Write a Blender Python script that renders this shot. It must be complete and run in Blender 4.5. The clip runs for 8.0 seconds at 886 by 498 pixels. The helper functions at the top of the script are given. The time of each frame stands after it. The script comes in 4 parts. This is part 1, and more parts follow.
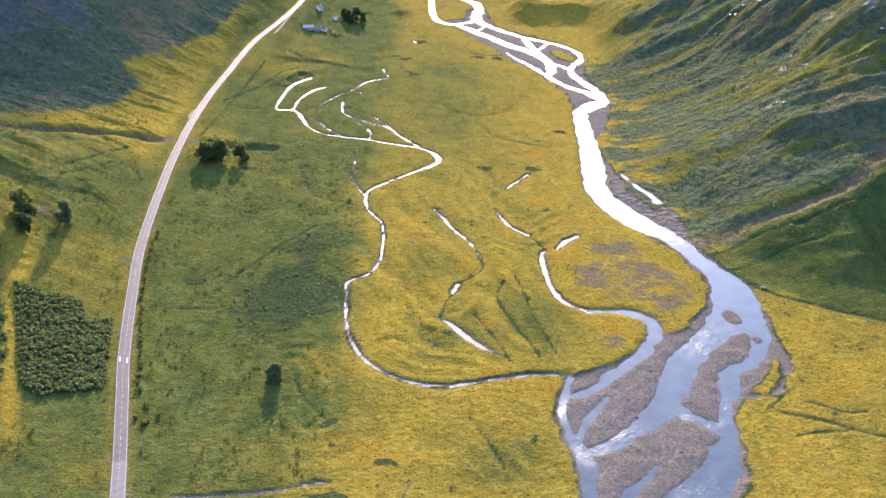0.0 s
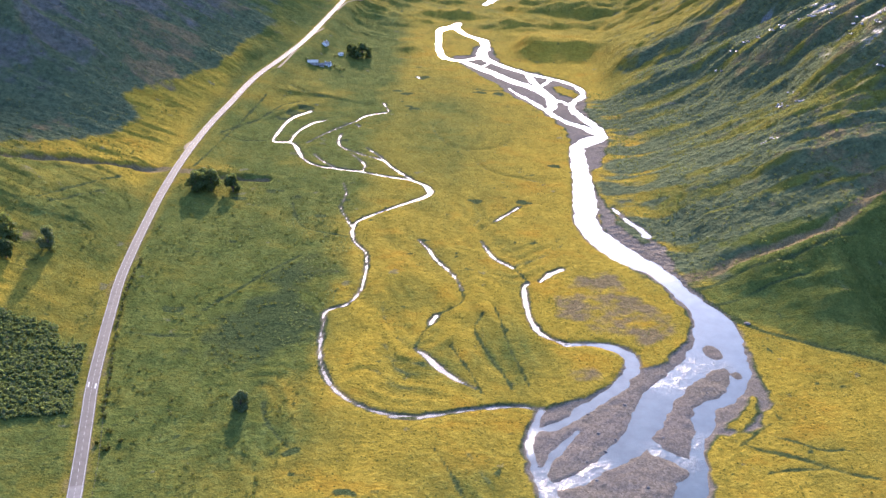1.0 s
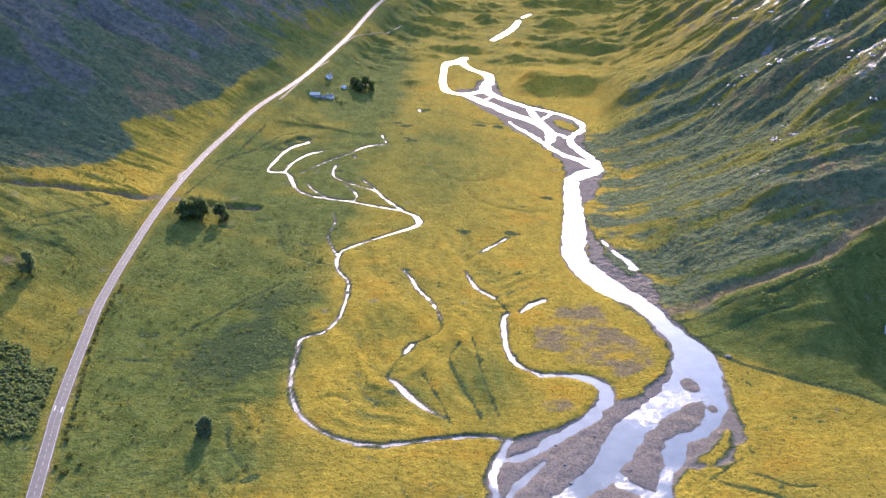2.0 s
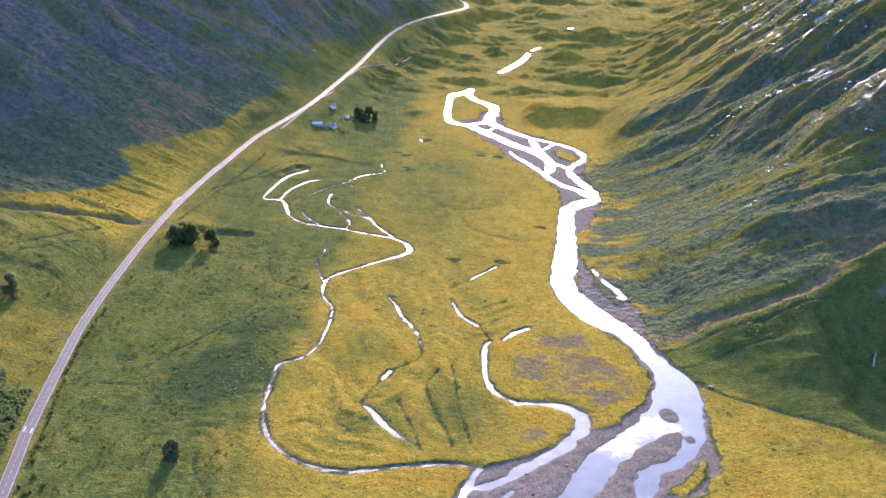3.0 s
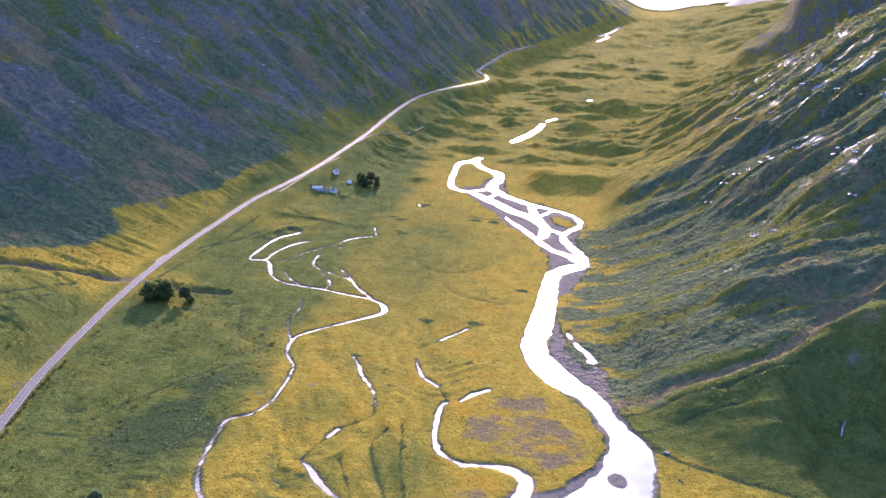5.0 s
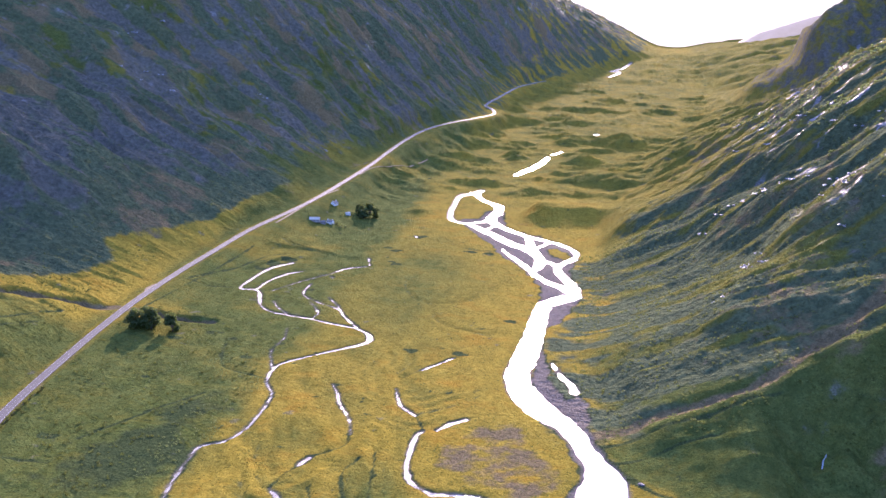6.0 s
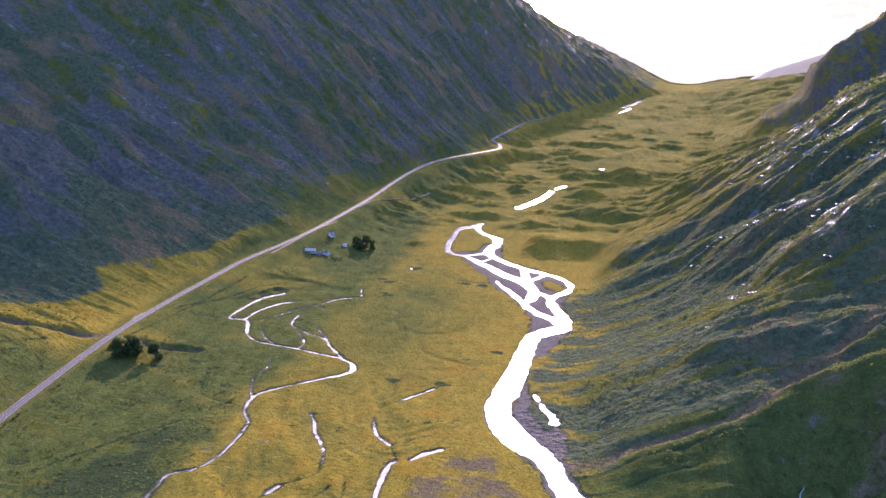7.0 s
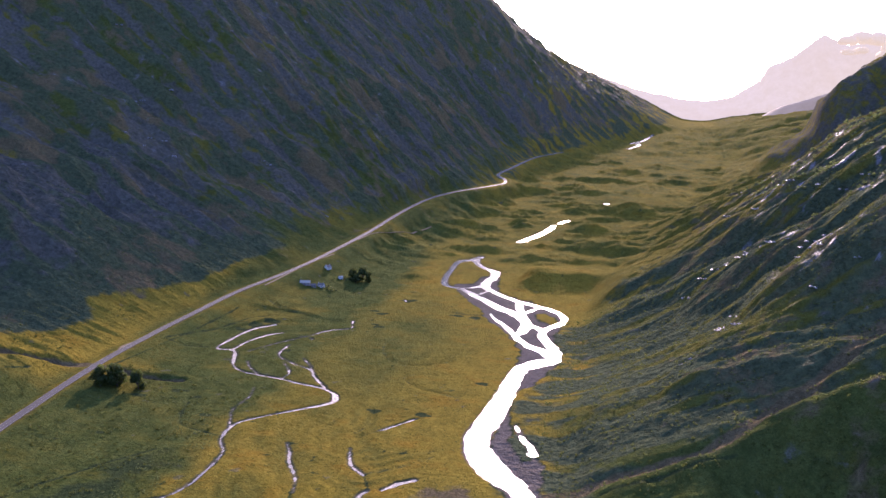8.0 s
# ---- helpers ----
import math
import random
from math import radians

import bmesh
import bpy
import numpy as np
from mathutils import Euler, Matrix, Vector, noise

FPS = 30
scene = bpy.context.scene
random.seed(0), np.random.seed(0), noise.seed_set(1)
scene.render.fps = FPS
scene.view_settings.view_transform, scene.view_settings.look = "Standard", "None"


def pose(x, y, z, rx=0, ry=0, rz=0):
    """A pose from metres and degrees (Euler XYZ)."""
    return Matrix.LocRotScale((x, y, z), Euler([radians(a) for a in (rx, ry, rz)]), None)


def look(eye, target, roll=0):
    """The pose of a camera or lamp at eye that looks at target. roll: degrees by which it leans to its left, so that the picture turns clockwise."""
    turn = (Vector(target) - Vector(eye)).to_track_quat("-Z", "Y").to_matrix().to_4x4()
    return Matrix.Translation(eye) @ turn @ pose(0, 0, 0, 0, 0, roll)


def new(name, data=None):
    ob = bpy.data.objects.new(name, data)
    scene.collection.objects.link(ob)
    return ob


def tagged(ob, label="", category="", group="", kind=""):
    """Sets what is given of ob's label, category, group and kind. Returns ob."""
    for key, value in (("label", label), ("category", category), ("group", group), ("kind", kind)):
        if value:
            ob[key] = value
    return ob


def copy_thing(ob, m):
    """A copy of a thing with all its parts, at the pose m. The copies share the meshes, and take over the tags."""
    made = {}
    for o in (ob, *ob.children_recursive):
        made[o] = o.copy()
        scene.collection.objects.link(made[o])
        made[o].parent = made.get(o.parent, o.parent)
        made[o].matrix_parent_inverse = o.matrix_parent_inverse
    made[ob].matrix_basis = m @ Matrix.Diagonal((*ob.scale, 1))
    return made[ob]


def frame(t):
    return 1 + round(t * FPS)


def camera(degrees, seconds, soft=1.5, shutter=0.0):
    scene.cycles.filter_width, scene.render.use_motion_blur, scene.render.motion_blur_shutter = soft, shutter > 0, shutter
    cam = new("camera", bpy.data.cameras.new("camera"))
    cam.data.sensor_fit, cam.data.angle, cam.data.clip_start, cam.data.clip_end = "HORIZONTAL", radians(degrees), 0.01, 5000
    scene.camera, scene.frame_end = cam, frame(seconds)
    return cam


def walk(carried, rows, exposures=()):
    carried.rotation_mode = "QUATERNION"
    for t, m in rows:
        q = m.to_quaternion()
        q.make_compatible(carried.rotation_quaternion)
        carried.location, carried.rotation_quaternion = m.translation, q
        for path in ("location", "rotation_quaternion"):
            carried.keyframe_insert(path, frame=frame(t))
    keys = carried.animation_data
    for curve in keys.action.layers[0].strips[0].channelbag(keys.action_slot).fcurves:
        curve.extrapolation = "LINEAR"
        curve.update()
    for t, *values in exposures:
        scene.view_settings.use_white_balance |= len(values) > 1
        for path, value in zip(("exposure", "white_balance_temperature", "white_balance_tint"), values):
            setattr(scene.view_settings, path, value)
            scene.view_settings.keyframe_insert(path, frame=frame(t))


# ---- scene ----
cam = camera(49.7, 8.0)
METRES, EYE, TILT, LEAN, TURN = 224.0, 276.0, -26.1, -1.8, 0.0
ROWS = [
    (0.0, 0.0, 0.0, 0.0, 0.0, 0.0, -0.0),
    (0.5, 0.0644, 0.008, -0.0108, 0.8, 1.18, -0.36),
    (1.0, 0.1253, 0.0167, -0.0211, 1.5, 2.32, -0.73),
    (1.5, 0.1892, 0.0264, -0.0309, 2.19, 3.43, -1.07),
    (3.0, 0.3664, 0.0593, -0.0569, 4.18, 6.49, -2.09),
    (3.5, 0.4224, 0.0714, -0.0647, 4.78, 7.48, -2.42),
    (4.0, 0.4835, 0.085, -0.0727, 5.43, 8.59, -2.74),
    (4.5, 0.5476, 0.1006, -0.0811, 6.07, 9.75, -3.07),
    (6.0, 0.725, 0.1495, -0.102, 7.75, 12.94, -3.85),
    (6.5, 0.786, 0.166, -0.1089, 8.27, 14.03, -4.15),
    (7.0, 0.8443, 0.1824, -0.1152, 8.77, 15.06, -4.36),
    (7.5, 0.9054, 0.1998, -0.1216, 9.27, 16.13, -4.61),
    (8.0, 0.9663, 0.2164, -0.128, 9.78, 17.21, -4.84),
]
walk(cam, [(t, pose(0, 0, EYE, TILT, LEAN, TURN) @ pose(METRES * x, METRES * y, METRES * z, 90 + pitch, roll, yaw)) for t, x, y, z, yaw, pitch, roll in ROWS],
     exposures=[(0.0, 2.58, 5450, 27), (3.5, 2.6, 5200, 37), (6.5, 2.42, 5150, 45), (8.0, 1.6, 5250, 46)])

# The sun stands low over the head of the glen.
SUN_UP, SUN_TURN = 17.6, -3.4
world = bpy.data.worlds.new("sky")
scene.world = world
world.use_nodes = True
sky = world.node_tree.nodes.new("ShaderNodeTexSky")
sky.sky_type, sky.sun_disc = "NISHITA", False
sky.sun_elevation, sky.sun_rotation = radians(SUN_UP), radians(SUN_TURN)
sky.altitude, sky.air_density, sky.dust_density, sky.ozone_density = 100.0, 1.0, 1.7, 2.0
background = world.node_tree.nodes["Background"]
background.inputs["Strength"].default_value = 0.15
world.node_tree.links.new(sky.outputs["Color"], background.inputs["Color"])
sun_way = Vector((math.sin(radians(SUN_TURN)) * math.cos(radians(SUN_UP)), math.cos(radians(SUN_TURN)) * math.cos(radians(SUN_UP)), math.sin(radians(SUN_UP))))
sun = new("sun", bpy.data.lights.new("sun", "SUN"))
sun.data.energy, sun.data.angle, sun.data.color = 2.7, radians(1.5), (1.0, 0.76, 0.46)
sun.matrix_world = look(sun_way * 3000, (0, 0, 0))


# ---- materials ----
class Nodes:
    """A short hand for node trees."""

    def __init__(self, name):
        self.material = bpy.data.materials.new(name)
        self.material.use_nodes = True
        self.tree = self.material.node_tree
        self.shader = self.tree.nodes["Principled BSDF"]

    def add(self, kind):
        return self.tree.nodes.new(kind)

    def layer(self, name):
        node = self.add("ShaderNodeVertexColor")
        node.layer_name = name
        split = self.add("ShaderNodeSeparateColor")
        self.link(node.outputs["Color"], split.inputs[0])
        return split.outputs

    def veil(self, name):
        node = self.add("ShaderNodeVertexColor")
        node.layer_name = name
        return node.outputs["Alpha"]

    def link(self, a, b):
        self.tree.links.new(a, b)

    def put(self, socket, value):
        if isinstance(value, bpy.types.NodeSocket):
            self.link(value, socket)
        else:
            socket.default_value = value

    def place(self):
        return self.add("ShaderNodeNewGeometry").outputs["Position"]

    def stretch(self, vector, scale, turn=0.0):
        node = self.add("ShaderNodeMapping")
        self.link(vector, node.inputs["Vector"])
        node.inputs["Scale"].default_value = scale
        node.inputs["Rotation"].default_value = (0, 0, radians(turn))
        return node.outputs["Vector"]

    def noise(self, vector, scale, detail=4.0, rough=0.6, low=0.3, high=0.7):
        node = self.add("ShaderNodeTexNoise")
        self.link(vector, node.inputs["Vector"])
        node.inputs["Scale"].default_value, node.inputs["Detail"].default_value, node.inputs["Roughness"].default_value = scale, detail, rough
        ramp = self.add("ShaderNodeMapRange")
        self.link(node.outputs["Fac"], ramp.inputs["Value"])
        ramp.inputs["From Min"].default_value, ramp.inputs["From Max"].default_value = low, high
        return ramp.outputs["Result"]

    def maths(self, operation, a, b=0.0):
        node = self.add("ShaderNodeMath")
        node.operation = operation
        self.put(node.inputs[0], a)
        self.put(node.inputs[1], b)
        return node.outputs[0]

    def mix(self, factor, a, b, blend="MIX"):
        node = self.add("ShaderNodeMix")
        node.data_type, node.blend_type = "RGBA", blend
        self.put(node.inputs["Factor"], factor)
        for socket, value in ((node.inputs[6], a), (node.inputs[7], b)):
            self.put(socket, (*value, 1.0) if isinstance(value, tuple) else value)
        return node.outputs[2]

    def bump(self, height, distance, strength=1.0, under=None):
        node = self.add("ShaderNodeBump")
        self.link(height, node.inputs["Height"])
        node.inputs["Distance"].default_value, node.inputs["Strength"].default_value = distance, strength
        if under:
            self.link(under, node.inputs["Normal"])
        return node.outputs["Normal"]

    def done(self, color, rough=0.8, normal=None, metal=0.0, specular=0.3):
        self.put(self.shader.inputs["Base Color"], (*color, 1.0) if isinstance(color, tuple) else color)
        self.put(self.shader.inputs["Roughness"], rough)
        self.shader.inputs["Metallic"].default_value = metal
        self.shader.inputs["Specular IOR Level"].default_value = specular
        if normal:
            self.link(normal, self.shader.inputs["Normal"])
        return self.material


def speckled(name, dark, light, scale, rough=0.85, relief=0.1, specular=0.3, wear=None):
    n = Nodes(name)
    p = n.place()
    fine = n.noise(p, scale)
    color = n.mix(fine, dark, light)
    color = n.mix(n.maths("MULTIPLY", n.noise(p, scale * 0.13), 0.6), color, wear or tuple(c * 0.7 for c in dark))
    return n.done(color, rough, n.bump(fine, relief), specular=specular)


def ground_material():
    n = Nodes("moor")
    p = n.place()
    green, bracken, gravel = list(n.layer("cover"))[:3]
    rush, heath, rock = list(n.layer("more"))[:3]
    heather = n.veil("more")
    fine, tuft, patch, broad = n.noise(p, 0.8, 5, 0.62, 0.36, 0.64), n.noise(p, 0.26, 5, 0.65, 0.34, 0.66), n.noise(p, 0.055, 4), n.noise(p, 0.012, 3)
    blades = n.noise(n.stretch(p, (1.0, 0.18, 0.5), 20), 0.6, 5)
    dots = n.add("ShaderNodeTexVoronoi")
    n.link(p, dots.inputs["Vector"])
    dots.inputs["Scale"].default_value = 0.5
    lump = n.maths("SUBTRACT", 1.0, dots.outputs["Distance"])
    pick = n.add("ShaderNodeSeparateColor")
    n.link(dots.outputs["Color"], pick.inputs[0])
    tussock = n.maths("MULTIPLY", n.maths("GREATER_THAN", lump, 0.72), n.maths("GREATER_THAN", pick.outputs[0], n.maths("SUBTRACT", 1.02, n.maths("MULTIPLY", patch, 0.5))))
    wisps = n.noise(n.stretch(p, (1.0, 0.35, 1.0), -25), 0.10, 5, 0.7, 0.45, 0.7)
    gold = n.mix(tuft, (0.205, 0.150, 0.018), (0.43, 0.300, 0.036))
    gold = n.mix(n.maths("MULTIPLY", n.maths("SUBTRACT", 1.0, fine), 0.5), gold, (0.098, 0.082, 0.012))
    gold = n.mix(n.maths("MULTIPLY", patch, 0.4), gold, (0.22, 0.178, 0.022))
    gold = n.mix(n.maths("MULTIPLY", wisps, 0.25), gold, (0.15, 0.118, 0.018))
    lawn = n.mix(n.maths("MULTIPLY", n.maths("ADD", fine, tuft), 0.5), (0.019, 0.034, 0.010), (0.124, 0.148, 0.038))
    lawn = n.mix(n.maths("MULTIPLY", patch, 0.35), lawn, (0.135, 0.138, 0.026))
    lawn = n.mix(n.maths("MULTIPLY", wisps, 0.4), lawn, (0.042, 0.060, 0.008))
    color = n.mix(n.maths("ADD", green, n.maths("MULTIPLY", n.maths("SUBTRACT", tuft, 0.5), 0.3)), gold, lawn)
    mottle = n.noise(n.stretch(p, (1.0, 0.6, 1.0), 35), 0.085, 6, 0.72, 0.47, 0.60)
    color = n.mix(n.maths("MULTIPLY", mottle, n.maths("ADD", n.maths("MULTIPLY", green, 0.28), 0.25)), color, n.mix(green, (0.105, 0.088, 0.014), (0.032, 0.048, 0.012)))
    russet = n.noise(n.stretch(p, (0.7, 1.0, 1.0), 10), 0.033, 6, 0.7, 0.52, 0.66)
    color = n.mix(n.maths("MULTIPLY", russet, n.maths("SUBTRACT", 0.5, n.maths("MULTIPLY", green, 0.25))), color, n.mix(green, (0.30, 0.155, 0.014), (0.17, 0.135, 0.018)))
    color = n.mix(n.maths("MULTIPLY", tussock, 0.75), color, (0.028, 0.040, 0.010))
    clump = n.noise(p, 0.42, 4, 0.6, 0.38, 0.62)
    bush = n.noise(p, 0.17, 4, 0.55, 0.36, 0.64)
    fern = n.mix(n.maths("ADD", n.maths("MULTIPLY", n.maths("ADD", lump, clump), 0.25), n.maths("MULTIPLY", bush, 0.5)), (0.024, 0.038, 0.024), (0.115, 0.138, 0.068))
    fern = n.mix(n.maths("MULTIPLY", blades, 0.22), fern, (0.12, 0.125, 0.05))
    edge = n.maths("MULTIPLY", n.maths("SUBTRACT", patch, 0.5), 0.7)
    def ragged(mask):
        node = n.add("ShaderNodeMapRange")
        n.link(n.maths("ADD", mask, edge), node.inputs["Value"])
        node.inputs["From Min"].default_value, node.inputs["From Max"].default_value = 0.3, 0.7
        return node.outputs["Result"]
    color = n.mix(ragged(bracken), color, fern)
    # Rush colour, which also draws the painted shade along the banks.
    color = n.mix(ragged(rush), color, n.mix(n.maths('MULTIPLY', n.maths('ADD', fine, lump), 0.5), (0.011, 0.022, 0.008), (0.066, 0.088, 0.034)))
    color = n.mix(ragged(heath), color, n.mix(n.maths('MULTIPLY', n.maths('ADD', tuft, fine), 0.5), (0.078, 0.061, 0.030), (0.215, 0.165, 0.084)))
    color = n.mix(ragged(heather), color, n.mix(n.maths('MULTIPLY', n.maths('ADD', tuft, bush), 0.5), (0.060, 0.057, 0.045), (0.148, 0.140, 0.112)))
    stones = n.add("ShaderNodeTexVoronoi")
    n.link(p, stones.inputs["Vector"])
    stones.inputs["Scale"].default_value = 1.1
    stone = n.mix(stones.outputs["Color"], (0.070, 0.059, 0.047), (0.205, 0.172, 0.137))
    stone = n.mix(n.maths("MULTIPLY", patch, 0.5), stone, (0.10, 0.088, 0.08))
    color = n.mix(gravel, color, stone)
    color = n.mix(ragged(rock), color, n.mix(fine, (0.08, 0.08, 0.085), (0.28, 0.27, 0.27)))
    color = n.mix(n.maths("MULTIPLY", broad, 0.35), color, n.mix(0.5, color, (0.09, 0.085, 0.02)))
    grain = n.noise(p, 1.5, 3, 0.7, 0.50, 0.62)
    color = n.mix(n.maths("MULTIPLY", n.maths("MULTIPLY", grain, n.maths("ADD", n.maths("MULTIPLY", patch, 0.4), 0.25)), 1.0), color, (0.42, 0.46, 0.44), "MULTIPLY")
    grass = n.maths("SUBTRACT", 1.0, gravel)
    height = n.maths("ADD", n.maths("MULTIPLY", tuft, 1.1), n.maths("MULTIPLY", fine, 0.5))
    height = n.maths("MULTIPLY", height, n.maths("ADD", n.maths("MULTIPLY", grass, 0.75), 0.25))
    height = n.maths("ADD", height, n.maths("MULTIPLY", n.maths("MULTIPLY", n.maths("ADD", n.maths("MULTIPLY", lump, 0.5), n.maths("MULTIPLY", bush, 2.2)), bracken), 1.4))
    height = n.maths("ADD", height, n.maths("MULTIPLY", tussock, 0.5))
    rough = n.maths("SUBTRACT", 0.92, n.maths("MULTIPLY", n.maths("MULTIPLY", rock, n.noise(p, 0.5, 4, 0.65, 0.40, 0.58)), 0.60))
    n.link(n.maths("ADD", n.maths("MULTIPLY", rock, 0.4), 0.0), n.shader.inputs["Specular IOR Level"])
    return n.done(color, rough, n.bump(height, 1.0, 0.75), specular=0.02)


def water_material(name, bed, ripple, calm):
    n = Nodes(name)
    p = n.place()
    small = n.noise(n.stretch(p, (1.0, 0.6, 1.0)), 2.6, 5)
    wide = n.noise(p, 0.12, 3)
    riffle = n.maths("MAXIMUM", n.maths("MULTIPLY", n.noise(p, 0.06, 4, 0.6, 0.35, 0.7), 0.12), n.maths("MULTIPLY", n.layer("riffle")[0], n.noise(p, 0.22, 4, 0.65, 0.36, 0.6)))
    chop = n.noise(n.stretch(p, (1.0, 0.7, 1.0), 30), 0.75, 3, 0.6)
    wave = n.maths("ADD", n.maths("MULTIPLY", small, n.maths("ADD", n.maths("MULTIPLY", riffle, 2.0), 0.6)), n.maths("MULTIPLY", n.maths("MULTIPLY", chop, riffle), 5.0))
    n.shader.inputs["IOR"].default_value = 1.33
    return n.done(n.mix(wide, bed, tuple(c * 1.5 for c in bed)), n.maths("ADD", n.maths("MULTIPLY", riffle, 0.05), calm), n.bump(wave, ripple), specular=0.5)


def leaf_material(name, dark, light):
    n = Nodes(name)
    info = n.add("ShaderNodeObjectInfo")
    island = n.add("ShaderNodeNewGeometry").outputs["Random Per Island"]
    color = n.mix(island, dark, light)
    color = n.mix(n.maths("MULTIPLY", info.outputs["Random"], 0.3), color, tuple(c * 0.6 for c in dark))
    lit = n.add("ShaderNodeBsdfTranslucent")
    n.link(n.mix(0.35, color, (0.30, 0.34, 0.05)), lit.inputs["Color"])
    both = n.add("ShaderNodeMixShader")
    both.inputs[0].default_value = 0.55
    n.link(n.shader.outputs[0], both.inputs[1])
    n.link(lit.outputs[0], both.inputs[2])
    n.link(both.outputs[0], n.tree.nodes["Material Output"].inputs["Surface"])
    return n.done(color, 0.7, specular=0.25)


MOOR = ground_material()
RIVER = water_material("river_water", (0.044, 0.058, 0.060), 0.036, 0.12)
BROOK = water_material("brook_water", (0.085, 0.092, 0.095), 0.45, 0.35)
ASPHALT = speckled("asphalt", (0.066, 0.060, 0.052), (0.108, 0.100, 0.088), 2.5, 0.75, 0.02, 0.25)
NEW_ASPHALT = speckled("fresh_asphalt", (0.110, 0.103, 0.092), (0.155, 0.147, 0.134), 2.5, 0.75, 0.02, 0.25)
PAINT = speckled("road_paint", (0.26, 0.26, 0.25), (0.60, 0.60, 0.58), 0.9, 0.6, 0.005)
VERGE = speckled("verge", (0.13, 0.10, 0.05), (0.26, 0.20, 0.10), 0.8, 0.95, 0.2)
LEAF = leaf_material("leaves", (0.030, 0.052, 0.020), (0.10, 0.140, 0.045))
PALE_LEAF = leaf_material("pale_leaves", (0.060, 0.090, 0.040), (0.18, 0.22, 0.09))
SCRUB = leaf_material("scrub", (0.018, 0.030, 0.010), (0.06, 0.078, 0.022))
NEEDLE = leaf_material("needles", (0.030, 0.060, 0.024), (0.10, 0.150, 0.058))
FERN = leaf_material("bracken_fronds", (0.045, 0.065, 0.020), (0.13, 0.150, 0.045))
HAZE_ROCK = speckled("far_rock_haze_glow", (0.16, 0.15, 0.14), (0.26, 0.24, 0.22), 0.02, 0.9, 0.5)
HAZE_HILL = speckled("far_hill_haze_glow", (0.11, 0.10, 0.08), (0.17, 0.15, 0.12), 0.02, 0.9, 0.5)
# The distance haze is put in as emission; these hills and the cloud glow.
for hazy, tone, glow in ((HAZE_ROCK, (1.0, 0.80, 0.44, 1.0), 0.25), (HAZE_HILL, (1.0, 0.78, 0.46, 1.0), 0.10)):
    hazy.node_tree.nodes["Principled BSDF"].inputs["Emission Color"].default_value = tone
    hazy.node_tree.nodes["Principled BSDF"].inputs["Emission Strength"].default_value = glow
BARK = speckled("bark", (0.05, 0.04, 0.03), (0.14, 0.11, 0.085), 6.0, 0.9, 0.05)
ROCK = speckled("wet_rock", (0.09, 0.09, 0.095), (0.30, 0.29, 0.29), 0.7, 0.38, 0.5, 0.6)
BOULDER = speckled("boulder", (0.06, 0.058, 0.056), (0.17, 0.16, 0.155), 2.0, 0.7, 0.15)
FOAM = speckled("white_water", (0.20, 0.21, 0.21), (0.46, 0.47, 0.47), 1.5, 0.4, 0.1)
HARLING = speckled("harling", (0.62, 0.61, 0.58), (0.80, 0.79, 0.76), 1.2, 0.9, 0.03)
STONE = speckled("rubble_stone", (0.16, 0.15, 0.14), (0.34, 0.32, 0.30), 1.0, 0.9, 0.1)
SLATE = speckled("slate", (0.13, 0.12, 0.11), (0.24, 0.225, 0.205), 1.4, 0.75, 0.05, 0.2)
TIN = speckled("tin_roof", (0.40, 0.35, 0.27), (0.56, 0.50, 0.40), 0.8, 0.8, 0.03, 0.1)
TIMBER = speckled("timber", (0.10, 0.08, 0.06), (0.22, 0.18, 0.14), 3.0, 0.9, 0.03)
PANE = Nodes("window_pane").done((0.03, 0.035, 0.04), 0.08, specular=0.6)


# ---- the lie of the land ----
def lattice(x, y, seed):
    """Smooth noise, about -1 to 1."""
    i, j = np.floor(x).astype(np.int64), np.floor(y).astype(np.int64)
    u, v = x - i, y - j
    def corner(a, b):
        h = (i + a) * 374761393 + (j + b) * 668265263 + seed * 974634777
        h = (h ^ (h >> 13)) * 1274126177 & 0x7FFFFFFF
        turn = (h ^ (h >> 16)) % 4096 / 4096.0 * 2 * np.pi
        return np.cos(turn) * (u - a) + np.sin(turn) * (v - b)
    s, t = u * u * u * (u * (u * 6 - 15) + 10), v * v * v * (v * (v * 6 - 15) + 10)
    low = corner(0, 0) * (1 - s) + corner(1, 0) * s
    high = corner(0, 1) * (1 - s) + corner(1, 1) * s
    return (low * (1 - t) + high * t) * 1.5


def octaves(x, y, size, count, seed, gain=0.5):
    total, weight = 0.0, 1.0
    for k in range(count):
        total = total + weight * lattice(x / size + 17.3 * k, y / size - 9.1 * k, seed + k)
        size, weight = size * 0.5, weight * gain
    return total


def soft(d, w):
    return w * np.logaddexp(0.0, d / w)


def step(a, b, d):
    t = np.clip((d - a) / (b - a), 0, 1)
    return t * t * (3 - 2 * t)


FLOOR_Y = (-4000, 0, 500, 900, 1200, 1540, 1720, 1960, 2200, 2520, 3000, 3600, 5200)
FLOOR_Z = (-20, -3, 0, 3, 6, 16, 27, 42, 57, 72, 105, 160, 222)
RIGHT_Y = (300, 450, 570, 720, 850, 1000, 1250, 1600, 2000, 2500, 3200, 4800)
RIGHT_FOOT = (316, 270, 186, 172, 198, 177, 195, 250, 345, 490, 500, 560)
RIGHT_LOW = (0.3, 0.15, 0.3, 0.45, 0.38, 0.36, 0.48, 0.52, 0.40, 0.32, 0.30, 0.15)
RIGHT_HIGH = (0.5, 0.41, 0.5, 0.43, 0.90, 0.80, 0.81, 0.70, 0.36, 0.2, 0.2, 0.15)
LEFT_Y = (300, 600, 770, 900, 1030, 1200, 1375, 1600, 2000, 2500, 3000, 3600, 4800)
